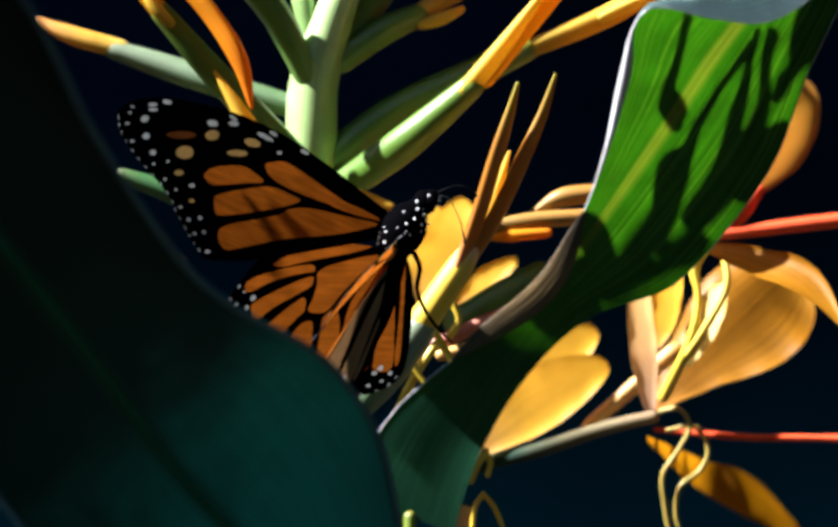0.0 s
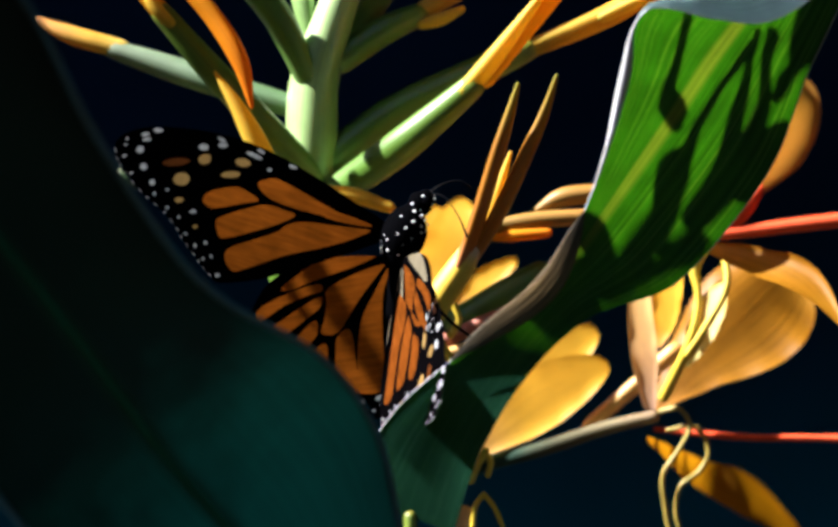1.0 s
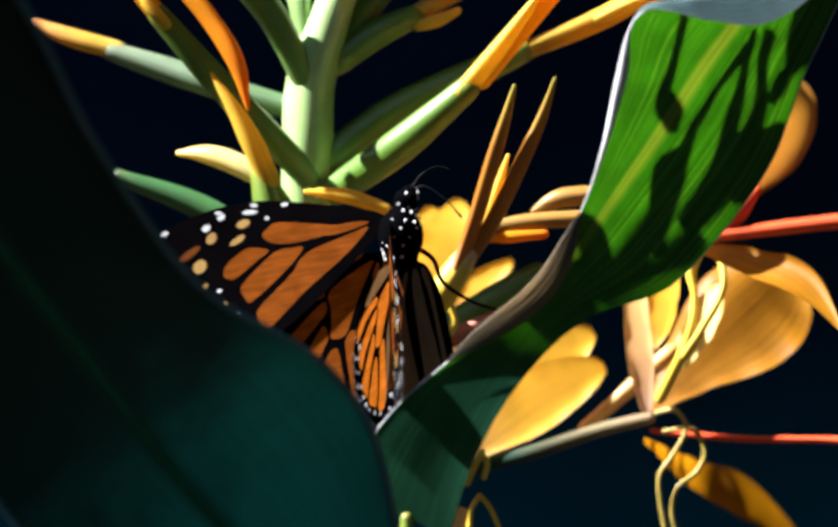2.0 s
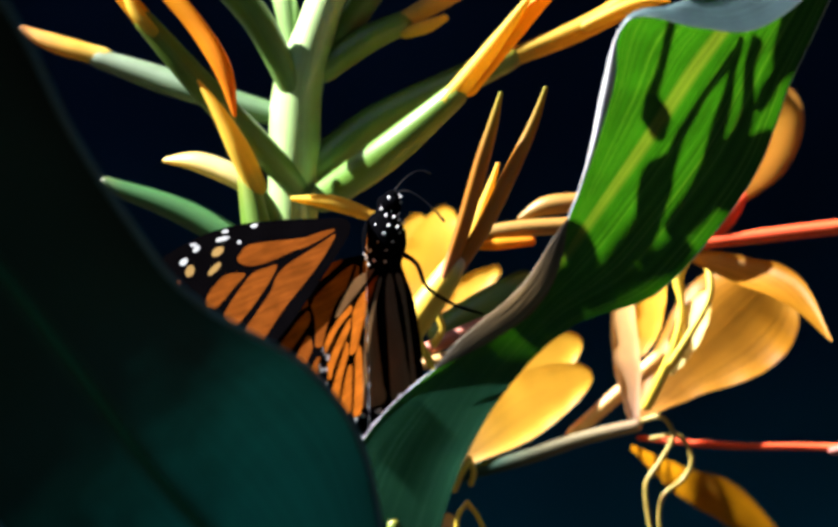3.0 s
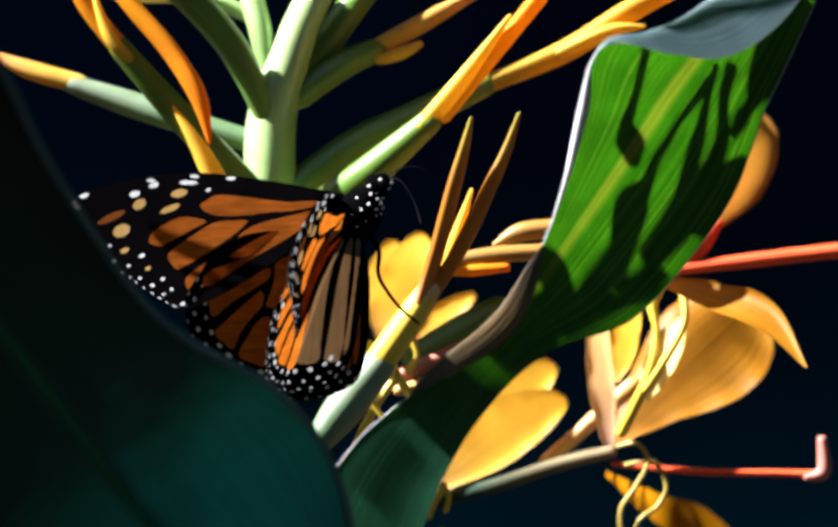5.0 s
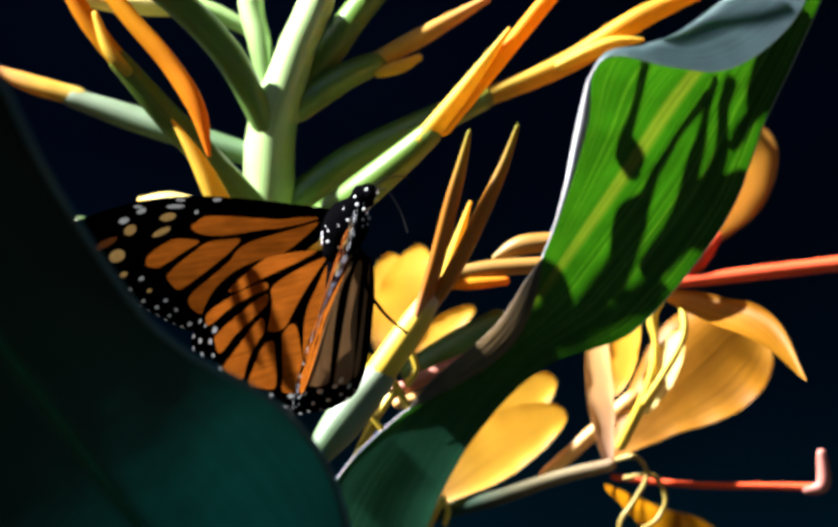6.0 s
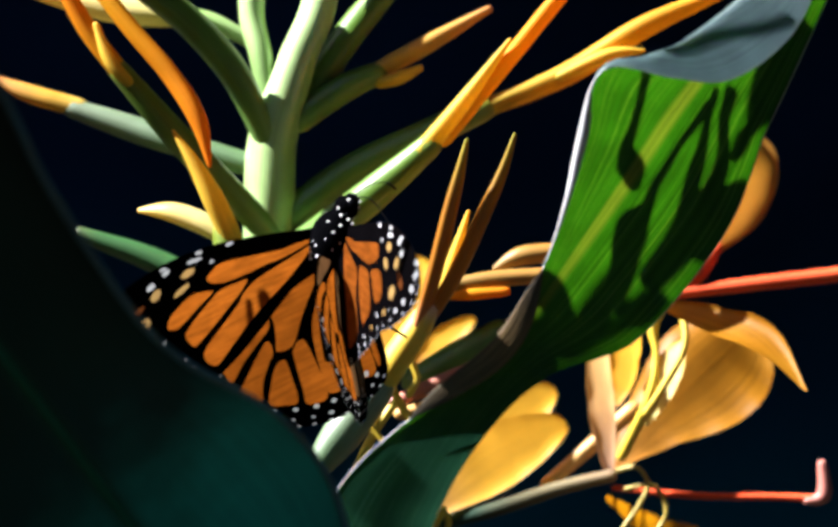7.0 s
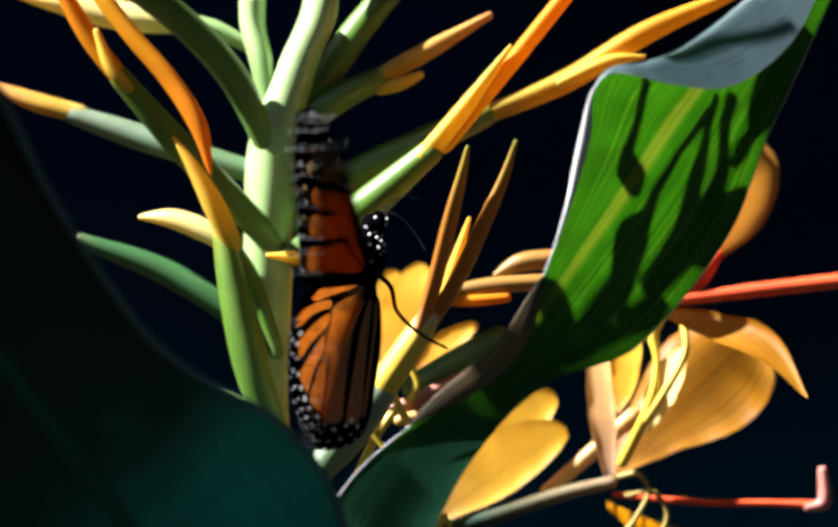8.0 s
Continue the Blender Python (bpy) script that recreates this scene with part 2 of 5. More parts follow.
def tube(points, radii, flat=1.0, sides=14, n=7, groove=0.0, bm=None):
    """A round or flattened tube along smooth points with rounded ends; cm."""
    bm = bm or bmesh.new()
    uv = bm.loops.layers.uv.verify()
    line, rad = [Vector(p) for p in spline(points, n)], [float(r) for r in spline(radii, n)]
    # rounded ends
    head, tail = (line[0] - line[1]).normalized(), (line[-1] - line[-2]).normalized()
    r0, r1 = rad[0], rad[-1]
    line = [line[0] + head * r0 * k for k in (0.95, 0.8, 0.5)] + line + [line[-1] + tail * r1 * k for k in (0.5, 0.8, 0.95)]
    rad = [r0 * 0.28, r0 * 0.6, r0 * 0.87] + rad + [r1 * 0.87, r1 * 0.6, r1 * 0.28]
    m = len(line)
    rings, side = [], None
    for i in range(m):
        way = (line[min(i + 1, m - 1)] - line[max(i - 1, 0)]).normalized()
        if side is None:
            side = way.cross(Vector((0, 1, 0)))
            if side.length < 0.1:
                side = way.cross(Vector((1, 0, 0)))
        side = (side - way * side.dot(way)).normalized()
        up = way.cross(side)
        ring = []
        for k in range(sides):
            a = 2 * math.pi * k / sides
            r = max(rad[i], 0.004) * (1 - groove * (0.5 + 0.5 * math.cos(3 * a)))
            ring.append(bm.verts.new(cm(line[i] + side * math.cos(a) * r + up * math.sin(a) * r * flat)))
        rings.append(ring)
    for i in range(m - 1):
        for k in range(sides):
            f = bm.faces.new((rings[i][k], rings[i][(k + 1) % sides], rings[i + 1][(k + 1) % sides], rings[i + 1][k]))
            f.smooth = True
            for loop, (uu, vv) in zip(f.loops, ((k, i), (k + 1, i), (k + 1, i + 1), (k, i + 1))):
                loop[uv].uv = (uu / sides, vv / (m - 1))
    for ring, v in ((rings[0][::-1], 0), (rings[-1], 1)):
        f = bm.faces.new(ring)
        for loop in f.loops:
            loop[uv].uv = (0.5, v)
    return bm


def blade(points, left, right, tilt, curl_left, curl_right, across=20, n=10, ripple=0.0, waves=3.0, seed=0, fold=None, tip=0):
    """A thin leaf or petal: a smooth midrib, half-widths to both sides (cm), the turn of the sheet about its midrib and the bend
    of each half towards the viewer's side, in degrees (fold: the shares of the left width at which it folds over, in place of an even bend), all running smoothly along it. Also gives its two margins."""
    bm = bmesh.new()
    uv = bm.loops.layers.uv.verify()
    line = [Vector(p) for p in spline(points, n)]
    m = len(line)

    def along(values):
        got = [float(v) for v in spline(values, n)]
        return np.interp(np.linspace(0, 1, m), np.linspace(0, 1, len(got)), got)
    wl, wr, tw, cl, cr = (along(v) for v in (left, right, tilt, curl_left, curl_right))
    if tip:                                          # a rounded end
        shape = np.sqrt(np.maximum(1 - np.linspace(0, 1, m) ** tip, 0.0))
        wl, wr = wl * shape, wr * shape
    folds = along(fold) if fold else None
    grid = []
    for i in range(m):
        way = (line[min(i + 1, m - 1)] - line[max(i - 1, 0)]).normalized()
        out = Vector((0, 1, 0)).cross(way).normalized()
        out = Matrix.Rotation(radians(tw[i]), 3, way) @ out
        front = way.cross(out).normalized()
        if front.y > 0 and abs(tw[i]) < 85:
            front = -front
        row = []
        for sign, w, c in ((-1, wl[i], cl[i]), (1, wr[i], cr[i])):
            p, half = line[i].copy(), []
            steps = across // 2
            for k in range(1, steps + 1):
                s = (k - 0.5) / steps
                bend = s * s * 1.5
                if fold and sign < 0:
                    f = min(max((s - folds[i] + 0.1) / 0.2, 0), 1)
                    bend = f * f * (3 - 2 * f)
                a = radians(c) * bend
                p = p + (out * sign * math.cos(a) + front * math.sin(a)) * max(w, 0.004) / steps
                wave = ripple * (k / steps) ** 2 * noise.noise(Vector((i / m * waves * 2, sign * 3.1, seed * 7.7)))
                half.append(p + front * wave)
            row.append(half)
        grid.append(row[0][::-1] + [line[i]] + row[1])
    verts = [[bm.verts.new(cm(p)) for p in row] for row in grid]
    cols = len(verts[0])
    for i in range(m - 1):
        for k in range(cols - 1):
            f = bm.faces.new((verts[i][k], verts[i][k + 1], verts[i + 1][k + 1], verts[i + 1][k]))
            f.smooth = True
            for loop, (uu, vv) in zip(f.loops, ((k, i), (k + 1, i), (k + 1, i + 1), (k, i + 1))):
                loop[uv].uv = (uu / (cols - 1), vv / (m - 1))
    step = max(1, n // 3)
    margins = [[tuple(row[k]) for row in grid[::step]] for k in (0, -1)]
    return bm, margins


def part(name, bm, material, parent=None, label=""):
    mesh = bpy.data.meshes.new(name)
    bm.to_mesh(mesh)
    bm.free()
    mesh.materials.append(material)
    ob = new(name, mesh)
    ob.parent = parent
    return tagged(ob, label)


def thing(name, label, category, group="", kind=""):
    ob = new(name)
    ob.location = ORIGIN
    return tagged(ob, label, category, group, kind)


# ---- the place: ground and the dark woodland that closes it ----
bm = bmesh.new()
bmesh.ops.create_grid(bm, x_segments=40, y_segments=40, size=60)
for v in bm.verts:
    v.co.z = 0.08 * noise.noise(v.co * 0.3)
tagged(part("ground", bm, SOIL), "dark bare soil under the plants", "ground", kind="structure")


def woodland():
    """A dome of shaded foliage round the garden, its unseen part added to hold back the sky, with gaps cut to let in
    the sun and some fill from the open sky.
    """
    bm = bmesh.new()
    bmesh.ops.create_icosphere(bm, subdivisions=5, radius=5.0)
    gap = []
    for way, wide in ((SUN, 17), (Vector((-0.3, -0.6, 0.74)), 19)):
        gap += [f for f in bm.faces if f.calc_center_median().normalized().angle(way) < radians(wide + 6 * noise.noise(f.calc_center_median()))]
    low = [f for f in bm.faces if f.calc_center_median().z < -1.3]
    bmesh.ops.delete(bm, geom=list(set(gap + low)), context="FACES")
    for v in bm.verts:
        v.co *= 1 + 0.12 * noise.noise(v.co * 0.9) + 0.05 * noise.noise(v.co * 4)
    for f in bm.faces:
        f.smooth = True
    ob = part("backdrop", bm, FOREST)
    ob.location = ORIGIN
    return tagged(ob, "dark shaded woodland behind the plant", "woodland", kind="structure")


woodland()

# ---- the two long leaves ----
def leaf(label, material, *numbers, rim=True, dry=None, **more):
    ob = thing("ginger_leaf", label, "leaf", "leaves of the ginger plant")
    bm, margins = blade(*numbers, **more)
    if rim:                                          # the waxy skin of its other side
        skin = bm.copy()
        bm.normal_update()
        side_way = 1 if sum(f.normal.y for f in bm.faces) > 0 else -1
        for v, w in zip(skin.verts, bm.verts):
            v.co = w.co + w.normal * side_way * 0.00012
        part("underside", skin, LEAF_UNDER, ob, "pale waxy underside")
    sheet = part("blade", bm, material, ob)
    ribs = [(p[0], p[1] - 0.01, p[2]) for p in numbers[0]]
    if not rim:
        for line in margins:
            part("margin", tube(line, [0.055] * len(line), sides=6, n=3), GLOW_EDGE, ob, "thin leaf edge with a painted bluish glow")
        part("midrib", tube(ribs, [0.06] * len(ribs), sides=8), RIB, sheet, "raised green midrib")
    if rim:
        # the left margin swells where its painted highlight is widest
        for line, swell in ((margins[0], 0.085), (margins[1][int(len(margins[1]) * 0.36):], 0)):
            part("margin", tube(line, [0.009 + swell * math.exp(-((k / len(line) - 0.45) / 0.05) ** 2) for k in range(len(line))], sides=8, n=3), LIT_EDGE, ob, "pale thin leaf edge with a painted highlight")
    base = Vector(numbers[0][0])
    foot = Vector((base.x * 0.5, base.y + 3.0, -119.5))
    part("leaf_stalk", tube([foot, foot.lerp(base, 0.5) + Vector((0, 1.5, 0)), base], [.5, .4, .1], n=8), GREEN, ob, "long green leaf stalk")
    if dry:
        line = [(p[0], p[1] - 0.05, p[2]) for p in margins[0][int(dry[0] * len(margins[0])):int(dry[1] * len(margins[0]))]]
        part("dry_margin", tube(line, [0.02 + 0.19 * math.sin(math.pi * k / (len(line) - 1)) ** 0.7 for k in range(len(line))], flat=0.1, n=3), DRY_EDGE, ob, "brown dry curled leaf edge")
    return ob


leaf("green ribbed ginger leaf, sunlit from behind, margin curled over", LEAF,
     [(-0.14, -5.80, -3.99), (0.32, -5.70, -2.81), (1.12, -5.50, -1.55), (2.09, -5.20, -0.38), (2.90, -5.00, 0.77), (4.01, -4.80, 2.33), (4.60, -4.80, 3.18), (4.92, -4.80, 3.61), (5.24, -4.80, 4.03), (5.87, -4.80, 4.92), (6.54, -4.90, 5.89), (7.55, -5.00, 7.40)],
     [1.1, 0.88, 0.42, 0.08, 0.46, 1.36, 2.0, 1.95, 1.9, 1.45, 0.8, 0.6], [0.72, 0.66, 0.6, 0.8, 1.95, 2.33, 2.06, 1.88, 1.6, 1.3, 1.05, 0.7],
     [-1, -1, 2, 18, 38, 43, 43, 43, 40, 36, 32, 25], [0, 20, 30, 30, 50, 100, 120, 130, 135, 135, 135, 135], [5, 5, 5, 5, 10, 10, 10, 10, 10, 8, 5, 5],
     ripple=0.1, fold=[1.2, 1.2, 0.8, 0.66, 0.8, 1.0, 0.97, 0.7, 0.47, 0.27, 0.12, 0.12], across=44, dry=(0.17, 0.38))
leaf("broad dark ginger leaf in shade", SHADED_LEAF,
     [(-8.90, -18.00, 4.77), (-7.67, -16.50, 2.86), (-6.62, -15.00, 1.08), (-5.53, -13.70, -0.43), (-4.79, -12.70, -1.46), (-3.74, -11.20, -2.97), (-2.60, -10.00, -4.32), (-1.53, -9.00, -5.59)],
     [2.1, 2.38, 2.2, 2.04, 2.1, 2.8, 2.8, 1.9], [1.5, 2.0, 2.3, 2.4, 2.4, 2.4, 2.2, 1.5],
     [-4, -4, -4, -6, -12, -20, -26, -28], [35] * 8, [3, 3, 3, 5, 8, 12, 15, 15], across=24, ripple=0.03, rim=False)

# ---- the flower spike: stem, bracts and buds ----
spike = thing("ginger_flower_spike", "ginger flower spike with pale green stem and orange buds", "flower spike")
part("stem", tube([(-1.19, 3.00, 7.02), (-0.96, 2.60, 5.55), (-1.37, 2.50, 4.37), (-1.76, 2.50, 3.11), (-1.82, 2.50, 1.94), (-1.87, 2.70, 0.14), (-1.87, 3.00, -1.67), (-1.52, 3.50, -4.40), (-0.98, 4.00, -8.07)] + [(-1.0, 6.0, -60.0), (0.0, 7.0, -119.5)],
                  [.30, .30, .33, .42, .44, .4, .38, .38, .38, .6, .8], n=10), PALE_GREEN, spike, "pale green stem")


def bud(name, base, base_radii, petals, base_material=GREEN, parent=spike):
    """A bract tube with its petals; each petal is points, radii and a material."""
    ob = part(name, tube(base, base_radii), base_material, parent)
    for points, radii, material in petals:
        part("petal", tube(points, radii, groove=0.1), material, ob)
    return ob


part("side_stalk", tube([(-2.07, 2.90, 6.20), (-2.12, 2.80, 5.20), (-1.96, 2.60, 4.47), (-1.79, 2.50, 3.47)], [.26, .22, .2, .16]), PALE_GREEN, spike)
part("side_stalk", tube([(-1.15, 2.90, 3.85), (-0.43, 3.30, 4.95), (0.39, 3.70, 5.96)], [.26, .26, .22]), GREEN, spike)
bud("bud", [(-1.84, 2.30, 3.02), (-2.40, 2.00, 4.18), (-3.29, 1.80, 5.16), (-4.27, 1.60, 5.86)], [.2, .26, .26, .24], [])
bud("bud", [(-2.15, 3.40, 4.77), (-2.79, 3.40, 5.09), (-3.42, 3.40, 5.20)], [.12, .16, .18],
    [([(-3.38, 3.40, 5.20), (-4.42, 3.40, 5.31), (-5.51, 3.50, 5.59), (-6.24, 3.60, 5.73)], [.22, .27, .22, .08], PALE_YELLOW)], PALE_GREEN)
bud("bud", [(-1.77, 2.30, 1.44), (-2.48, 1.80, 2.20), (-3.37, 1.40, 3.13), (-4.30, 1.20, 4.19)], [.22, .24, .24, .18],
    [([(-4.20, 1.20, 4.06), (-4.83, 1.20, 4.86), (-5.37, 1.20, 5.84)], [.17, .17, .14], ORANGE), ([(-4.16, 1.05, 4.01), (-4.47, 1.05, 4.37), (-4.69, 1.10, 4.95)], [.1, .12, .06], YELLOW)])
bud("bud", [(-6.39, 1.20, 8.43), (-5.76, 1.10, 7.26), (-5.05, 1.00, 6.28)], [.2, .22, .2],
    [([(-5.13, 1.00, 6.41), (-4.60, 0.90, 5.56), (-4.06, 0.80, 4.85), (-3.44, 0.70, 4.13), (-2.97, 0.60, 3.37), (-2.78, 0.60, 2.60)], [.14, .16, .16, .17, .16, .04], ORANGE)])
bud("bud", [(-2.14, 2.70, 2.65), (-3.32, 2.90, 3.01), (-4.23, 3.10, 3.31), (-5.18, 3.20, 3.63)], [.2, .22, .22, .16],
    [([(-5.05, 3.20, 3.63), (-5.87, 3.30, 3.86), (-6.46, 3.40, 4.09)], [.17, .17, .1], RUST)], WAXY)
bud("bud", [(-1.67, 1.30, -1.82), (-2.07, 1.20, -0.75), (-2.38, 1.20, 0.49), (-2.58, 1.30, 1.52)], [.2, .3, .26, .18],
    [([(-2.45, 1.25, 1.43), (-2.72, 1.15, 2.01), (-3.05, 1.10, 2.63), (-3.40, 1.10, 3.18)], [.19, .2, .13, .03], YELLOW)])
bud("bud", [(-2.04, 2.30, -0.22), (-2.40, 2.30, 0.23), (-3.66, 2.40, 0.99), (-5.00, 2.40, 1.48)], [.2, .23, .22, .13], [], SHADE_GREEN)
bud("bud", [(-1.68, 2.20, -0.40), (-2.13, 2.10, 0.86), (-2.48, 1.95, 1.38)], [.12, .14, .14],
    [([(-2.48, 1.90, 1.38), (-2.93, 2.00, 1.65), (-3.48, 2.10, 1.85), (-3.98, 2.20, 1.88)], [.16, .2, .17, .05], PALE_YELLOW)])
bud("bud", [(-1.33, 2.60, 3.43), (-0.60, 2.70, 3.93), (-0.02, 2.80, 4.20)], [.24, .24, .2],
    [([(-0.11, 2.80, 4.20), (0.75, 2.90, 4.66), (1.88, 3.00, 5.30)], [.15, .17, .07], RUST), ([(0.05, 2.70, 4.04), (0.39, 2.65, 4.14), (0.71, 2.70, 4.29)], [.1, .12, .07], YELLOW)])
bud("bud", [(-1.32, 2.20, 1.26), (-0.24, 1.40, 2.01), (0.87, 1.00, 2.94)], [.26, .3, .21],
    [([(0.74, 1.00, 2.83), (1.45, 0.90, 3.69), (2.20, 0.80, 4.69)], [.19, .15, .04], YELLOW), ([(1.10, 1.10, 3.09), (1.98, 1.00, 4.14), (3.14, 1.00, 5.57), (3.94, 1.00, 6.55)], [.17, .15, .14, .08], ORANGE)])
bud("bud", [(-1.51, 2.60, 1.72), (-0.51, 2.80, 2.49), (0.66, 2.90, 3.08), (1.79, 3.00, 3.62)], [.3, .3, .28, .22],
    [([(1.66, 3.00, 3.56), (3.20, 3.10, 4.21), (4.55, 3.10, 5.03), (6.01, 3.20, 5.67)], [.16, .2, .2, .1], AMBER), ([(3.10, 2.95, 4.16), (3.91, 2.90, 4.52), (4.50, 2.90, 4.60)], [.1, .13, .04], YELLOW)])
part("petal", tube([(-1.83, 0.80, 1.22), (-1.16, 0.80, 1.15), (-0.49, 0.80, 0.93)], [.04, .13, .1]), YELLOW, spike)
part("side_stalk", tube([(-2.71, 1.80, -1.04), (-2.39, 1.70, -1.20), (-1.94, 1.60, -1.43)], [.05, .1, .1]), PALE_GREEN, spike)

# unseen bud-shaped tubes, added out of view only to streak the leaf with shadow
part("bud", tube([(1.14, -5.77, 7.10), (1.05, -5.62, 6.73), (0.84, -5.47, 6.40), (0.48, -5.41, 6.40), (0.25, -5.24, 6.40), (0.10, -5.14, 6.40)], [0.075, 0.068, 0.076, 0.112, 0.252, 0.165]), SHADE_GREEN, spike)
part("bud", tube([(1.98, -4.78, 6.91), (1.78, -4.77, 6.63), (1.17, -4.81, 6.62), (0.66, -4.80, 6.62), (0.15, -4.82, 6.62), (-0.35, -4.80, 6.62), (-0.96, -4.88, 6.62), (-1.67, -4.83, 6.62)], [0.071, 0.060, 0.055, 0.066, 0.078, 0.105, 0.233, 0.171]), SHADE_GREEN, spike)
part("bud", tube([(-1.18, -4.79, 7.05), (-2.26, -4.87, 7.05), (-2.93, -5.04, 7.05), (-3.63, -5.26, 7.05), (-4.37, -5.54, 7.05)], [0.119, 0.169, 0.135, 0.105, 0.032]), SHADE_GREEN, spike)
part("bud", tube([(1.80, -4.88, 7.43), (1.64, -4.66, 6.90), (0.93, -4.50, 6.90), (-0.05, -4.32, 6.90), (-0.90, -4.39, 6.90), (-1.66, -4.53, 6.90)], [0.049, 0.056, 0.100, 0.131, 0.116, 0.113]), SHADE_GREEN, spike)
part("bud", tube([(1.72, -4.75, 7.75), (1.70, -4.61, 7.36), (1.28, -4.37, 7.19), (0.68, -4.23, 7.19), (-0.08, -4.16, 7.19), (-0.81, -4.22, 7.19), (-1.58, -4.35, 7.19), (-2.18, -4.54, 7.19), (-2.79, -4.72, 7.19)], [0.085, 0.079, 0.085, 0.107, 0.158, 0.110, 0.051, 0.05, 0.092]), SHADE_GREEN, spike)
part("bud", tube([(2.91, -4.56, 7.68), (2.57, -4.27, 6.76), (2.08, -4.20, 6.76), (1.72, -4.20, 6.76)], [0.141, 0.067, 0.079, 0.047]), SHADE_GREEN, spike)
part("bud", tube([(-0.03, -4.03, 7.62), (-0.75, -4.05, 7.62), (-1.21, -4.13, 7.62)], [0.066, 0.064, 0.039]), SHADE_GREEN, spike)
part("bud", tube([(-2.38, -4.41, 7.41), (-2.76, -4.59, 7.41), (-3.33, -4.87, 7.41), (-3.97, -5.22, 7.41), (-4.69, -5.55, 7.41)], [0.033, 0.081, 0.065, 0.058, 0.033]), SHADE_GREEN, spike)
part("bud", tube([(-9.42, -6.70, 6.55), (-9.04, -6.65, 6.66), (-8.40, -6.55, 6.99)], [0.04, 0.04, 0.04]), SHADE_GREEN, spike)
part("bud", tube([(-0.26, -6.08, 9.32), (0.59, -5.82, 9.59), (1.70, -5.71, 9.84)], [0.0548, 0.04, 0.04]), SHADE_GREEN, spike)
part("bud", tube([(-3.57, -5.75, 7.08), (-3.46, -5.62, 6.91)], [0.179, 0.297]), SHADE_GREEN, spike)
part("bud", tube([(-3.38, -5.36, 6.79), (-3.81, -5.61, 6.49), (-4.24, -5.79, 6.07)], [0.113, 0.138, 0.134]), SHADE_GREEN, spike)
# two more unseen tubes, added to lay shadow bands across the wings
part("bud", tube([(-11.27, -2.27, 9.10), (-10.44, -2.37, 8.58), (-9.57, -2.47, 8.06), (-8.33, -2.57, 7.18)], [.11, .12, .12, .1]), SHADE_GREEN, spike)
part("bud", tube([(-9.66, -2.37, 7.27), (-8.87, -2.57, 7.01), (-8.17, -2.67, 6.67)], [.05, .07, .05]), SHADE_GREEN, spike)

# further unseen tubes, added to shade the leaf's right edge and lower part
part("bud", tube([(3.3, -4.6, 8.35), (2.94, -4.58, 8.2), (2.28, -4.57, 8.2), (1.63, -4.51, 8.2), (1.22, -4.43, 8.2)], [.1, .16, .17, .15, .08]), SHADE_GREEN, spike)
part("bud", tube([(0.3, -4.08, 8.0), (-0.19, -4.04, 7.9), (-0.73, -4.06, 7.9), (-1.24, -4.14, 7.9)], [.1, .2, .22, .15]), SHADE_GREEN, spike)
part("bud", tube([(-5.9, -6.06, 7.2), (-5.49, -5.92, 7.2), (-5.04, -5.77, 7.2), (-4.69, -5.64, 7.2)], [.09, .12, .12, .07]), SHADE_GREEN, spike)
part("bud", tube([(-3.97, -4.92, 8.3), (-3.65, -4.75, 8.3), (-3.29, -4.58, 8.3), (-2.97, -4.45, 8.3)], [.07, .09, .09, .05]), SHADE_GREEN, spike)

# a bud that the butterfly clings to
PAIR = pose(*(ORIGIN + cm((-0.99, 0.40, -2.40))))
bud_pair = thing("ginger_bud", "ginger bud opening into two narrow orange petals with green tips", "flower bud")
bud_pair.matrix_world = PAIR


def local(points, base=(-0.99, 0.40, -2.40)):
    return [tuple(np.subtract(p, base)) for p in points]


part("bract", tube(local([(-0.99, 0.40, -2.40), (-0.57, 0.50, -1.83), (0.01, 0.60, -1.08)]), [.22, .33, .28]), WAXY, bud_pair)
part("flower_tube", tube(local([(-0.17, 0.60, -1.32), (0.32, 0.60, -0.59), (0.65, 0.60, -0.1), (0.82, 0.60, 0.18)]), [.26, .25, .23, .18]), CREAM, bud_pair)
HINGE = cm(local([(0.66, 0.50, -0.06)])[0])
opening_petal = part("petal", tube(local([(0.66, 0.50, -0.06), (0.92, 0.50, 0.83), (1.17, 0.48, 1.85), (1.34, 0.48, 2.5), (1.46, 0.48, 3.02)], (0.66, 0.50, -0.06)), [.14, .15, .14, .1, .04], groove=.25), GREEN_TIP, bud_pair)
opening_petal.location = HINGE
part("petal", tube(local([(0.78, 0.62, 0.0), (1.28, 0.65, 0.83), (1.74, 0.70, 1.81), (2.05, 0.70, 2.5), (2.26, 0.70, 3.12)]), [.13, .15, .14, .1, .04], groove=.25), GREEN_TIP, bud_pair)
part("petal", tube(local([(1.03, 0.90, 0.48), (1.26, 0.90, 1.10), (1.5, 0.90, 1.85)]), [.1, .1, .03]), YELLOW, bud_pair)

# ---- the blossom behind it ----
rear = thing("ginger_blossom", "yellow ginger blossom half hidden behind the leaf", "blossom")


def petal(parent, material, points, left, right, tilt=None, curl_left=None, curl_right=None, label="", **more):
    k = len(points)
    bm, _ = blade(points, left, right, tilt or [-20] * k, curl_left or [25] * k, curl_right or [25] * k, **{"across": 14, "n": 9, "ripple": 0.06, "tip": 7, **more})
    return part("petal", bm, material, parent, label)


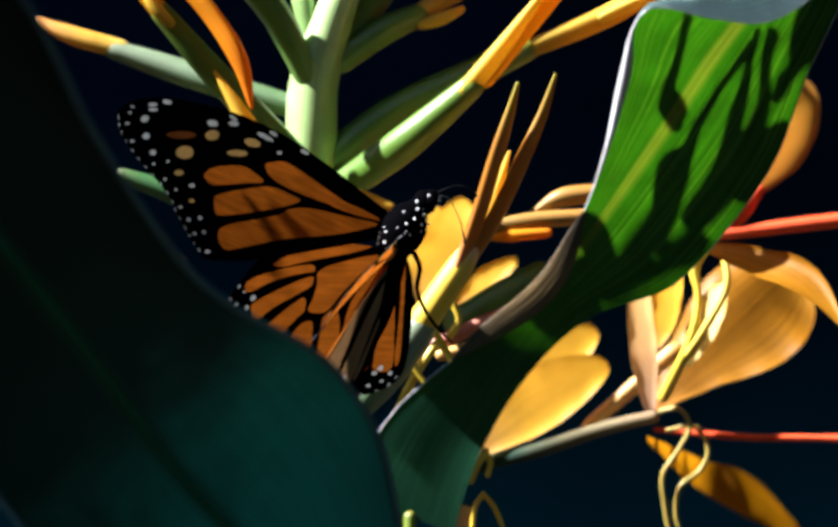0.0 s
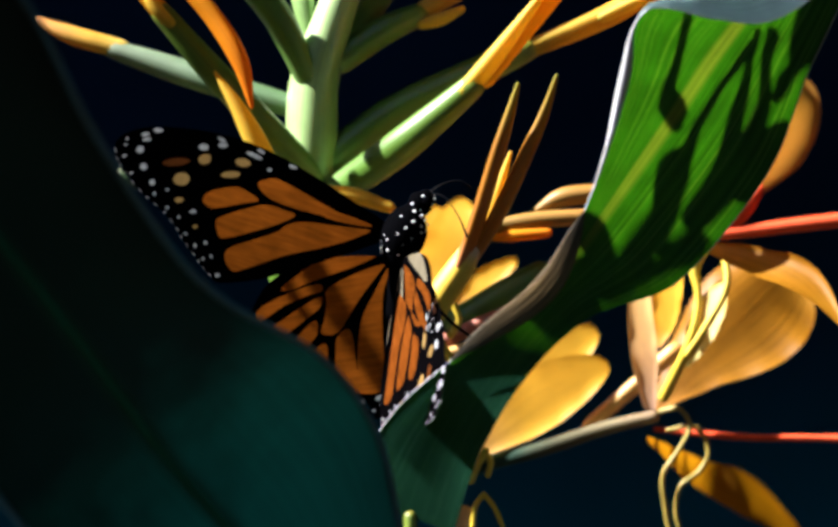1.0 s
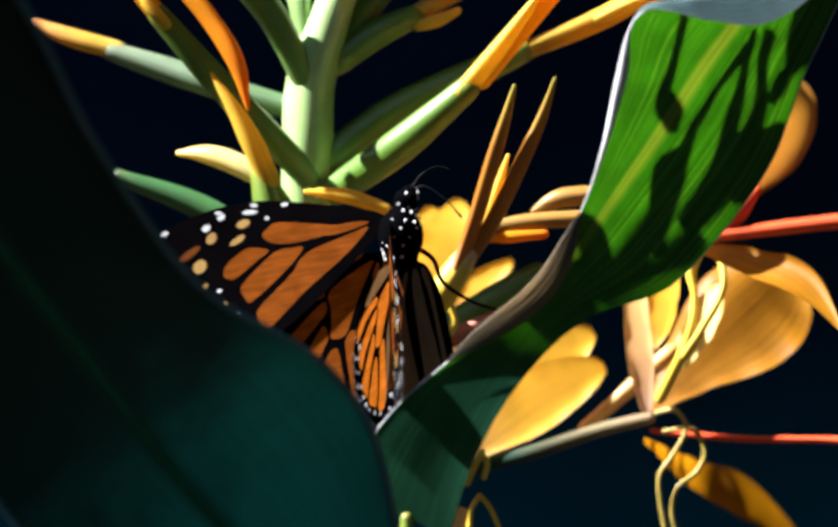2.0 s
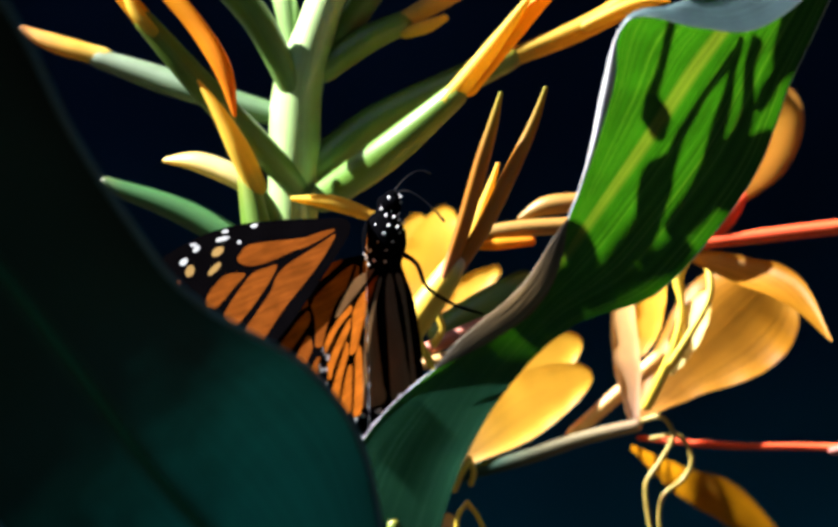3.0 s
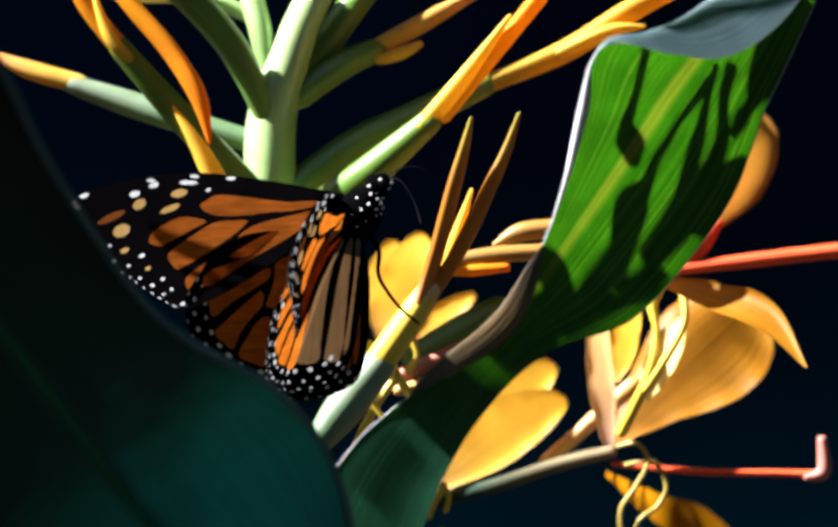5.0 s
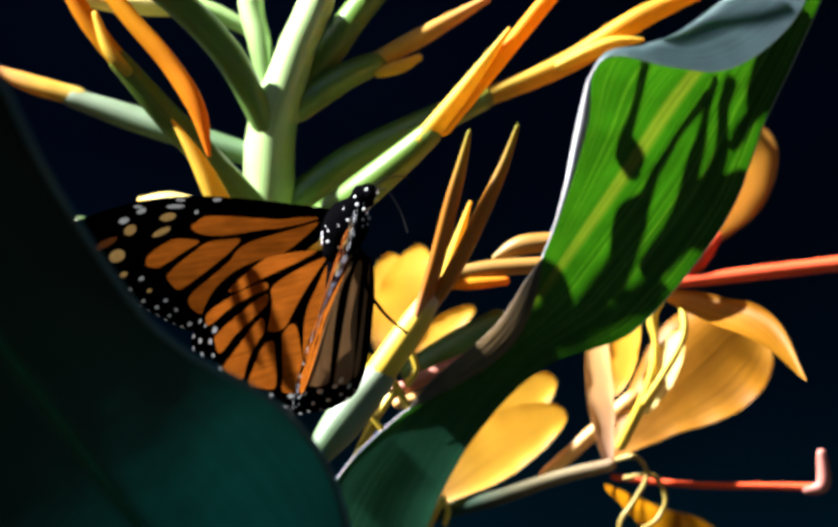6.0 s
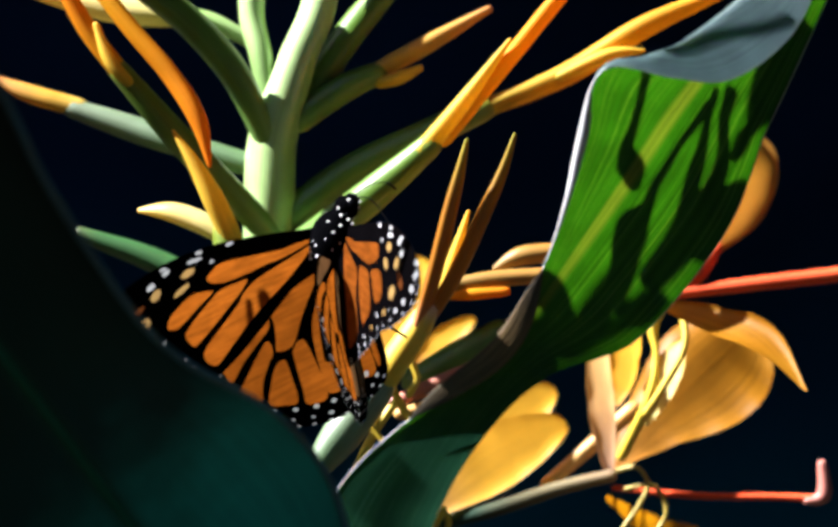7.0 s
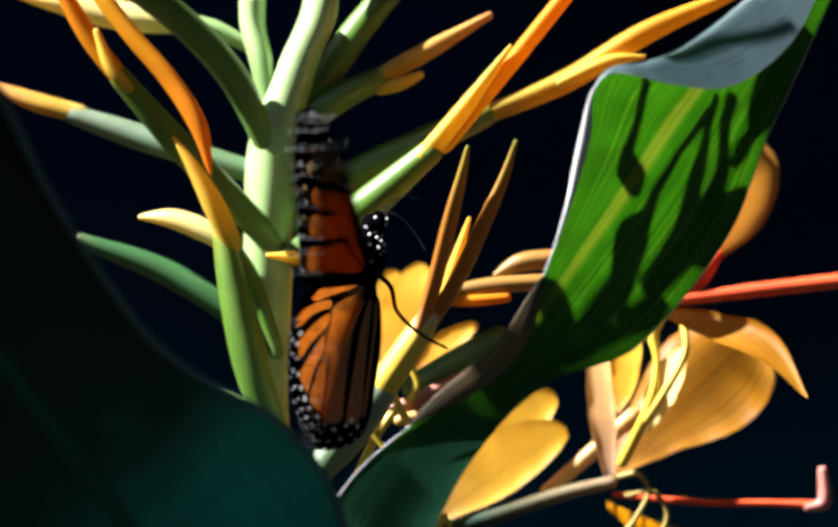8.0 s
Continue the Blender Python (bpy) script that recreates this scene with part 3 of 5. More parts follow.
petal(rear, PETAL, [(0.26, 7.50, -0.79), (0.36, 7.60, -0.04), (0.6, 7.60, 0.61), (0.78, 7.80, 1.16)], [.1, .42, .42, .2], [.1, .4, .42, .24], tilt=[-14] * 4, curl_left=[5] * 4, curl_right=[5] * 4)
petal(rear, PETAL, [(0.1, 7.80, -0.75), (0.14, 7.80, -0.04), (0.2, 7.90, 0.5), (0.28, 8.0, 1.03)], [.1, .36, .38, .2], [.1, .35, .36, .2], tilt=[-14] * 4, curl_left=[5] * 4, curl_right=[5] * 4)
petal(rear, PETAL, [(0.69, 8.30, -0.80), (1.16, 8.30, -0.33), (1.73, 8.30, 0.08)], [.1, .25, .1], [.1, .28, .12])
part("flower_tube", tube([(0.28, 2.10, -1.36), (0.95, 2.10, -1.05), (1.63, 2.10, -0.76)], [.12, .13, .12]), ROSE, rear, "rose-red flower tube")
part("flower_tube", tube([(0.37, 2.00, -1.54), (0.86, 2.00, -1.40), (1.49, 2.00, -1.14)], [.1, .11, .1]), TAN, rear)
part("bract", tube([(0.64, 2.60, -1.01), (1.32, 2.70, -0.60), (2.04, 2.80, -0.19)], [.24, .26, .24]), GREEN, rear)
for pts, r in (([(-0.44, 1.30, -2.65), (-0.08, 1.30, -1.89), (0.28, 1.40, -1.35)], .075), ([(0.25, 1.40, -1.11), (0.46, 1.40, -1.49), (0.64, 1.40, -1.80)], .07), ([(-0.11, 1.20, -1.73), (0.14, 1.20, -2.04)], .05),
               ([(0.57, 1.50, -0.67), (0.66, 1.50, -0.95), (0.53, 1.50, -1.20)], .065), ([(-0.13, 1.50, -0.77), (-0.30, 1.50, -1.04), (-0.38, 1.50, -1.35)], .08)):
    part("filament", tube(pts, [r] * len(pts), sides=8), FILAMENT, rear)
petal(rear, PETAL, [(0.91, 5.80, -3.33), (1.88, 5.80, -2.63), (2.62, 5.80, -2.17), (3.27, 5.90, -1.71)], [.2, .7, .65, .35], [.1, .42, .38, .25], tilt=[-10] * 4, curl_left=[4] * 4, curl_right=[20] * 4)
petal(rear, PETAL, [(1.15, 6.80, -2.89), (1.99, 6.80, -2.09), (2.59, 6.80, -1.58), (3.09, 6.90, -1.12)], [.2, .55, .45, .28], [.1, .5, .4, .25], tilt=[-10] * 4, curl_left=[4] * 4, curl_right=[20] * 4)
for pts, r in (([(0.87, 2.80, -3.67), (0.98, 2.80, -3.40), (1.12, 2.80, -3.17)], .07), ([(1.12, 2.80, -3.17), (1.21, 2.80, -3.36), (1.16, 2.80, -3.58)], .05), ([(0.91, 2.80, -4.44), (0.94, 2.80, -4.12), (1.09, 2.80, -3.90)], .05), ([(1.09, 2.80, -3.90), (1.27, 2.80, -4.12), (1.41, 2.80, -4.44)], .045)):
    part("filament", tube(pts, [r] * 3, sides=8), FILAMENT, rear)
petal(rear, PETAL_PINK, [(0.42, 3.00, -4.67), (0.64, 3.00, -4.36), (0.91, 3.00, -4.17)], [.1, .25, .15], [.1, .3, .15])
side = thing("ginger_bud", "orange and yellow ginger bud behind the leaf", "flower bud")
part("bract", tube([(0.95, 3.4, 0.55), (1.15, 2.9, 0.58), (1.36, 2.5, 0.6)], [.05, .1, .12]), DULL, side)
part("petal", tube([(1.27, 2.40, 0.62), (1.94, 2.40, 0.73), (2.93, 2.40, 0.80)], [.12, .14, .14]), DULL, side)
part("petal", tube([(1.99, 2.50, 0.91), (2.40, 2.50, 1.11), (2.98, 2.50, 1.18)], [.05, .16, .16]), DULL, side)
part("petal", tube([(1.18, 2.30, 0.43), (1.58, 2.30, 0.47), (2.17, 2.30, 0.52)], [.05, .1, .08]), ORANGE, side)

# ---- the open blossom ----
bloom = thing("ginger_blossom", "open orange-yellow ginger blossom with long red stamens", "blossom")
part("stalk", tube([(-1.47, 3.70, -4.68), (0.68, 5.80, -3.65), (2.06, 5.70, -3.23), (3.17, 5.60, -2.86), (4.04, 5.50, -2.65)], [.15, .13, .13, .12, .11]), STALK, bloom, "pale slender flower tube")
part("flower_tube", tube([(2.94, 5.90, -2.82), (3.55, 5.90, -2.28), (4.43, 6.00, -1.52)], [.12, .13, .15]), TAN, bloom)
petal(bloom, PETAL_PINK, [(3.99, 5.30, -2.53), (3.89, 5.20, -1.61), (3.80, 5.20, -0.69), (3.81, 5.30, 0.14)], [.1, .25, .22, .2], [.1, .25, .25, .2], label="pinkish narrow petal")
petal(bloom, PETAL, [(4.09, 5.50, -1.43), (4.26, 5.50, -0.78), (4.35, 5.60, 0.24)], [.1, .25, .25], [.1, .3, .3])
petal(bloom, PETAL_BROAD, [(4.11, 6.20, -2.55), (4.78, 6.60, -1.81), (5.62, 6.80, -1.02), (6.28, 7.00, -0.38), (6.55, 7.10, -0.1)], [.1, .65, 1.1, .95, .3], [.1, .55, 1.05, .95, .35], tilt=[-26, -12, -5, -3, -2], curl_left=[-40] * 5, curl_right=[20] * 5, ripple=0.2, waves=4.0, across=22, label="broad cupped yellow petal")
# Extra pale petal, added to stand for the hot sunlit patch on the broad one.
petal(bloom, PALE_YELLOW, [(4.60, 5.60, -1.75), (4.82, 5.45, -1.25), (5.05, 5.35, -0.80), (5.25, 5.40, -0.30)], [.1, .3, .34, .2], [.1, .3, .32, .2], tilt=[-38] * 4, curl_left=[10] * 4, curl_right=[10] * 4, label="pale petal added as a sunlit patch")
petal(bloom, PETAL_BROAD, [(4.85, 4.10, 0.30), (5.64, 3.60, 0.11), (6.50, 2.90, -0.30), (7.22, 2.1, -1.16)], [.1, .22, .35, .03], [.1, .35, .4, .03], tilt=[-32] * 4, curl_left=[50] * 4, curl_right=[25] * 4)
petal(bloom, PETAL_ORANGE, [(5.51, 6.40, 1.07), (6.26, 6.50, 1.91), (6.64, 6.60, 2.66), (6.53, 6.70, 3.29)], [.1, .5, .5, .3], [.1, .45, .4, .3], tilt=[30] * 4)
part("petal", tube([(5.13, 5.60, 0.51), (5.52, 5.60, 0.88), (5.90, 5.70, 1.30)], [.08, .2, .08]), STAMEN, bloom)
part("stamen", tube([(5.12, 5.50, 0.49), (6.40, 5.50, 0.65), (8.43, 5.50, 0.88)], [.09, .12, .13]), STAMEN, bloom, "thick orange-red stamen")
petal(bloom, PETAL_BROAD, [(3.98, 6.40, -3.05), (4.88, 8.90, -3.70), (5.78, 9.50, -4.16), (6.85, 10.10, -4.88)], [.05, .3, .5, .2], [.05, .3, .45, .2], tilt=[-42] * 4, curl_left=[12] * 4, curl_right=[8] * 4, label="long drooping golden petal")
thin = part("stamen", tube([(4.09, 5.60, -2.86), (5.47, 5.40, -2.99), (6.85, 5.30, -3.01), (7.53, 5.20, -3.03)], [.05, .06, .06, .07], sides=10), STAMEN, bloom, "thin red stamen")
part("anther", tube([(7.41, 5.20, -3.08), (7.70, 5.20, -2.97), (7.67, 5.20, -2.45)], [.07, .13, .09]), ANTHER, thin, "pale pink anther")
for pts, rr in (([(4.88, 4.50, 0.23), (4.72, 4.50, -0.09), (4.78, 4.40, -0.59), (4.65, 4.40, -1.32), (4.21, 4.90, -2.29)], [.08, .1, .06, .09, .1]), ([(5.21, 4.60, 0.23), (5.26, 4.30, -0.41), (4.87, 4.30, -1.14), (4.60, 4.40, -1.55)], [.07, .06, .07, .08])):
    part("filament", tube(pts, rr, sides=10), FILAMENT, bloom)
for pts in ([(4.15, 5.20, -2.55), (4.47, 5.00, -2.50), (4.65, 4.90, -2.82), (4.42, 4.90, -3.27), (4.19, 4.90, -3.64), (4.23, 4.90, -4.19), (4.35, 4.90, -4.84)], [(4.29, 5.20, -2.87), (4.75, 5.10, -2.82), (4.98, 5.10, -3.19), (4.84, 5.10, -3.56), (4.51, 5.00, -3.83), (4.42, 5.00, -4.29), (4.58, 5.00, -4.84)]):
    part("filament", tube(pts, [.042] * len(pts), sides=8), OLIVE, bloom, "thin curled olive filament")

# ---- the butterfly ----
butterfly = thing("butterfly", "monarch butterfly with orange, black-veined, white-spotted wings", "butterfly")
STEP = 0.011


def inside(x, y, poly):
    hit = np.zeros(x.shape, bool)
    for (ax, ay), (bx, by) in zip(poly, poly[1:] + poly[:1]):
        cross = ((ay > y) != (by > y)) & (x < (bx - ax) * (y - ay) / (by - ay + 1e-12) + ax)
        hit ^= cross
    return hit


def closed(points, n=6):
    ring = [points[-1]] + list(points) + points[:2]
    return [tuple(p) for p in spline(ring, n)[n:-n - 1]]


def wing_sheets(outline, cells, dots, piece=None):
    """Splits a wing's plan into the dark membrane, its cells and its spots: a mesh for each. cells: (points, material); dots: x, y, radii, turn."""
    border = closed(outline)
    xs, ys = [p[0] for p in border], [p[1] for p in border]
    gx, gy = np.arange(min(xs), max(xs), STEP), np.arange(min(ys), max(ys), STEP)
    x, y = np.meshgrid(gx + STEP / 2, gy + STEP / 2, indexing="ij")
    kind = np.where(inside(x, y, border), 0, -1)
    for n, (points, material) in enumerate(cells):
        kind[(kind == 0) & inside(x, y, closed(points, 5))] = n + 1
    top = len(cells)
    for dx, dy, a, b, turn in dots:
        c, s = math.cos(turn), math.sin(turn)
        u, v = (x - dx) * c + (y - dy) * s, -(x - dx) * s + (y - dy) * c
        top += 1
        kind[(kind >= 0) & (kind <= len(cells)) & ((u / a) ** 2 + (v / b) ** 2 < 1)] = top
    if piece:
        kind[~piece(x, y)] = -1
    sheets = []
    for n in range(top + 1):
        where = np.argwhere(kind == n)
        index, verts, faces = {}, [], []
        for i, j in where:
            face = []
            for a, b in ((i, j), (i + 1, j), (i + 1, j + 1), (i, j + 1)):
                if (a, b) not in index:
                    index[a, b] = len(verts)
                    px, py = min(xs) + a * STEP, min(ys) + b * STEP
                    r2 = px * px + py * py
                    pz = 0.007 * r2 - 0.02 * math.sin(py * 2.4) * min(1, r2 / 4)
                    verts.append((px / 100, py / 100, pz / 100))
                face.append(index[a, b])
            faces.append(face)
        mesh = bpy.data.meshes.new("wing sheet")
        mesh.from_pydata(verts, [], faces)
        layer = mesh.uv_layers.new()
        co = np.array(verts, float)[np.array([l.vertex_index for l in mesh.loops])] if faces else np.zeros((0, 3))
        layer.data.foreach_set("uv", (co[:, :2] * 20).astype(np.float32).ravel())
        mesh.polygons.foreach_set("use_smooth", [True] * len(faces))
        mesh.materials.append((WING_BLACK, *(m for _, m in cells))[n] if n <= len(cells) else WHITE)
        sheets.append(mesh)
    return sheets


def dots_along(points, count, inset, radius, squash=0.7):
    """Spots in a row inside a wing's margin."""
    line = [np.array(p) for p in spline(points, 12)]
    out = []
    for k in range(count):
        f = (k + 0.5) / count * (len(line) - 1)
        i = int(f)
        way = line[min(i + 1, len(line) - 1)] - line[max(i - 1, 0)]
        way = way / np.linalg.norm(way)
        p = line[i] + np.array((-way[1], way[0])) * inset
        r = radius * random.uniform(0.7, 1.25)
        out.append((p[0], p[1], r, r * squash, math.atan2(way[1], way[0])))
    return out


FORE = [(-0.10, -0.02), (0.48, -0.19), (0.91, -0.31), (1.45, -0.44), (1.98, -0.55), (2.48, -0.60), (2.96, -0.60), (3.42, -0.55), (3.86, -0.47), (4.29, -0.35), (4.58, -0.20), (4.79, -0.02), (4.84, 0.17), (4.74, 0.35), (4.55, 0.52), (4.28, 0.69), (4.02, 0.82), (3.74, 0.94), (3.50, 1.11), (3.32, 1.28), (3.09, 1.46), (2.89, 1.61), (2.70, 1.73), (2.54, 1.76), (2.04, 1.58), (1.49, 1.29), (0.88, 0.91), (0.27, 0.52), (-0.13, 0.22)]
FORE_CELLS = [
    ([(2.26, -0.02), (2.13, -0.12), (1.97, -0.18), (1.61, -0.13), (1.19, -0.04), (0.77, 0.04), (0.38, 0.05), (0.15, 0.09), (0.34, 0.14), (0.71, 0.18), (1.14, 0.18), (1.57, 0.20), (1.91, 0.18), (2.16, 0.10)], WING_ORANGE),
    ([(3.13, 0.53), (3.07, 0.39), (2.88, 0.26), (2.60, 0.15), (2.36, 0.18), (2.18, 0.25), (2.37, 0.35), (2.76, 0.54), (2.94, 0.62), (3.05, 0.59)], WING_ORANGE),
    ([(2.83, 0.79), (2.71, 0.67), (2.45, 0.50), (2.06, 0.29), (1.73, 0.27), (1.50, 0.30), (1.69, 0.48), (2.03, 0.70), (2.41, 0.92), (2.67, 1.04), (2.77, 0.94)], WING_ORANGE),
    ([(2.55, 1.24), (2.43, 1.10), (2.13, 0.91), (1.75, 0.66), (1.59, 0.49), (1.31, 0.36), (0.86, 0.28), (0.41, 0.20), (0.17, 0.16), (0.28, 0.28), (0.65, 0.53), (1.05, 0.75), (1.52, 0.99), (1.90, 1.24), (2.27, 1.48), (2.41, 1.49), (2.53, 1.37)], WING_ORANGE),
]
# spots: x, y, two radii, turn
PEACH_SPOTS = [(3.26, -0.12, 0.116, 0.082, -2.58), (2.60, -0.26, 0.140, 0.067, -3.01), (2.76, -0.01, 0.171, 0.053, -2.80), (3.57, 0.31, 0.147, 0.105, -2.75), (3.53, 0.65, 0.077, 0.045, -2.75), (3.16, 0.99, 0.047, 0.030, -2.75)]
BROWN_SPOT = (3.73, 0.07, 0.246, 0.062, -2.75)
WHITE_SPOTS = [(3.33, -0.30, 0.090, 0.053, -2.92), (3.01, -0.43, 0.082, 0.045, -2.83), (3.05, -0.51, 0.075, 0.030, 3.02), (2.44, -0.43, 0.150, 0.037, 3.05), (2.34, -0.53, 0.075, 0.030, 3.02), (2.12, -0.28, 0.037, 0.030, -2.75), (1.74, -0.45, 0.076, 0.030, 3.11), (4.16, -0.33, 0.082, 0.037, -2.92), (4.36, -0.20, 0.075, 0.030, -2.75), (4.32, -0.13, 0.075, 0.030, -2.75), (4.39, 0.06, 0.067, 0.053, -2.40), (4.26, 0.31, 0.060, 0.053, -2.75), (4.05, 0.51, 0.052, 0.045, -2.75), (3.25, 0.76, 0.053, 0.030, -2.75), (3.97, 0.68, 0.030, 0.022, -2.75), (3.77, 0.55, 0.030, 0.019, -2.75), (3.47, 0.92, 0.026, 0.022, -2.75), (3.70, 0.83, 0.030, 0.022, -2.75), (3.29, 1.15, 0.030, 0.022, -3.09), (3.09, 1.29, 0.030, 0.030, -2.75), (2.92, 1.19, 0.037, 0.030, -2.75), (2.78, 1.38, 0.026, 0.030, -2.75), (2.91, 1.46, 0.026, 0.022, -2.75), (2.60, 1.65, 0.045, 0.030, -2.75), (4.66, -0.04, 0.026, 0.019, -2.75), (4.66, 0.06, 0.030, 0.019, -2.75), (4.63, 0.24, 0.030, 0.022, -2.75), (4.44, 0.47, 0.030, 0.022, -2.75)]
OUTER = [(4.84, 0.17), (4.74, 0.35), (4.55, 0.52), (4.28, 0.69), (4.02, 0.82), (3.74, 0.94), (3.50, 1.11), (3.32, 1.28), (3.09, 1.46), (2.89, 1.61), (2.70, 1.73)]


def oval(x, y, a, b, turn):
    c, s = math.cos(turn), math.sin(turn)
    return [(x + a * math.cos(q) * c - b * math.sin(q) * s, y + a * math.cos(q) * s + b * math.sin(q) * c) for q in np.linspace(0, 2 * math.pi, 9)[:-1]]


FORE_CELLS += [(oval(*spot), WING_PEACH) for spot in PEACH_SPOTS] + [(oval(*BROWN_SPOT), WING_BROWN)]
FORE_DOTS = WHITE_SPOTS + dots_along(OUTER, 17, 0.02, 0.03, 0.3)
HIND = [(0.10, 0.17), (0.63, 0.08), (1.21, 0.04), (1.77, 0.11), (2.22, 0.35), (2.52, 0.74), (2.74, 1.10), (2.73, 1.53), (2.56, 1.95), (2.32, 2.26), (2.01, 2.49), (1.52, 2.69), (1.03, 2.80), (0.55, 2.78), (0.14, 2.64), (-0.12, 2.38), (-0.25, 1.73), (-0.29, 0.85), (-0.20, 0.34), (-0.03, 0.19)]
HIND_CELLS = [(points, material) for material, shapes in (
    (WING_ORANGE, ([(0.27, 0.27), (0.70, 0.35), (1.22, 0.54), (1.27, 0.79), (1.34, 1.04), (1.42, 1.26), (1.21, 1.30), (1.08, 1.23), (0.87, 0.96), (0.57, 0.62), (0.29, 0.34)],
                   [(1.32, 0.56), (1.58, 0.61), (1.97, 0.72), (2.38, 0.92), (2.45, 0.82), (2.33, 0.68), (1.86, 0.52), (1.38, 0.44)],
                   [(1.34, 0.66), (1.51, 0.70), (1.88, 0.87), (2.31, 1.11), (2.35, 1.26), (2.29, 1.43), (1.99, 1.20), (1.60, 0.97), (1.37, 0.82)],
                   [(1.49, 1.03), (1.75, 1.20), (2.06, 1.47), (2.28, 1.68), (2.12, 1.86), (1.98, 1.95), (1.83, 1.65), (1.62, 1.40), (1.48, 1.25)],
                   [(1.36, 1.45), (1.55, 1.50), (1.74, 1.76), (1.89, 2.06), (1.66, 2.19), (1.44, 2.22), (1.37, 1.79)],
                   [(1.16, 1.35), (0.94, 1.27), (0.91, 1.79), (0.96, 2.36), (1.32, 2.34), (1.29, 2.07), (1.23, 1.64)])),
    (WING_TAN, ([(0.27, -0.10), (0.33, 0.09), (0.62, 0.21), (1.09, 0.31), (1.55, 0.41), (1.83, 0.48), (1.98, 0.43), (1.67, 0.23), (1.30, 0.05), (0.84, -0.12), (0.47, -0.22)],
                [(0.22, 0.36), (0.47, 0.72), (0.72, 1.11), (0.86, 1.64), (0.92, 2.17), (0.88, 2.34), (0.49, 2.33), (0.45, 1.96), (0.41, 1.35), (0.33, 0.77), (0.16, 0.37)],
                [(0.08, 0.36), (0.18, 0.80), (0.26, 1.42), (0.35, 2.12), (0.34, 2.32), (0.06, 2.28), (0.01, 1.58), (-0.00, 0.88), (-0.01, 0.35)],
                [(-0.07, 0.35), (-0.10, 0.87), (-0.05, 1.57), (0.01, 2.10), (-0.02, 2.24), (-0.09, 2.00), (-0.15, 1.04), (-0.17, 0.43)]))) for points in shapes]
RIM = [(2.52, 0.74), (2.74, 1.10), (2.73, 1.53), (2.56, 1.95), (2.32, 2.26), (2.01, 2.49), (1.52, 2.69), (1.03, 2.80), (0.55, 2.78), (0.14, 2.64), (-0.09, 2.40)]
HIND_DOTS = dots_along(RIM, 18, 0.025, 0.032, 0.35) + dots_along(RIM, 15, 0.15, 0.037) + dots_along(RIM, 13, 0.33, 0.047, 0.75)
FOLD_AT, FOLD_WAY = np.array((0.2, 0.3)), np.array((0.3285, 0.9445))      # the vein along which a hindwing bends


def behind_fold(x, y):
    return (x - FOLD_AT[0]) * FOLD_WAY[1] - (y - FOLD_AT[1]) * FOLD_WAY[0] < 0


FORE_SHEETS, HIND_SHEETS = wing_sheets(FORE, FORE_CELLS, FORE_DOTS), wing_sheets(HIND, HIND_CELLS, HIND_DOTS)
REAR_SHEETS = wing_sheets(HIND, HIND_CELLS, HIND_DOTS, behind_fold)
FRONT_SHEETS = wing_sheets(HIND, HIND_CELLS, HIND_DOTS, lambda x, y: ~behind_fold(x, y))


def wing(name, sheets, cells, upper):
    """upper: the side turned up, on which the buff cells are orange too."""
    ob = new(name, sheets[0])
    ob.parent = butterfly
    for mesh, (_, material) in zip(sheets[1:], cells):
        if not mesh.polygons:
            continue
        cell = new("wing_cell", mesh)
        cell.parent = ob
        if upper and material is WING_TAN:
            cell.material_slots[0].link, cell.material_slots[0].material = "OBJECT", WING_ORANGE
    for mesh in sheets[len(cells) + 1:]:
        if mesh.polygons:
            new("white_spot", mesh).parent = ob
    return ob


left_forewing, right_forewing = wing("forewing", FORE_SHEETS, FORE_CELLS, True), wing("forewing", FORE_SHEETS, FORE_CELLS, False)
left_hindwing = wing("hindwing", HIND_SHEETS, HIND_CELLS, True)
right_hindwing, right_hindwing_front = wing("hindwing", REAR_SHEETS, HIND_CELLS, False), wing("hindwing", FRONT_SHEETS, HIND_CELLS, False)
thorax = part("thorax", tube([(.02, 0, -.40), (.07, 0, -.14), (.15, 0, .16), (.24, 0, .36)], [.26, .36, .34, .19], n=5), BODY, butterfly, "black thorax with white dots")
head_part = part("head", tube([(.26, 0, .38), (.34, 0, .51), (.40, 0, .58)], [.17, .21, .15], n=4), BODY, butterfly)
part("abdomen", tube([(.06, .02, -.35), (.08, .06, -1.0), (.06, .1, -1.5), (.04, .12, -1.95)], [.2, .19, .17, .08], n=6), BODY, butterfly)


def white_dot():
    bm = bmesh.new()
    bmesh.ops.create_icosphere(bm, subdivisions=1, radius=0.0003)
    mesh = bpy.data.meshes.new("white_dot")
    bm.to_mesh(mesh)
    bm.free()
    mesh.materials.append(WHITE_SCALES)
    return mesh


DOT = white_dot()


def body_dots(parent, centre, radius, height, count):
    """Dots of white scales, spread over a rounded part of the body."""
    for k in range(count):
        a, h = 2.39996 * k + random.uniform(-0.3, 0.3), 2 * (k + 0.5) / count - 1
        q = radius * math.sqrt(max(0.2, 1 - 0.55 * h * h))
        dot = new("white_dot", DOT)
        dot.parent = parent
        dot.location = cm((centre[0] + q * math.cos(a) + h * 0.1, centre[1] + q * math.sin(a), centre[2] + h * height))


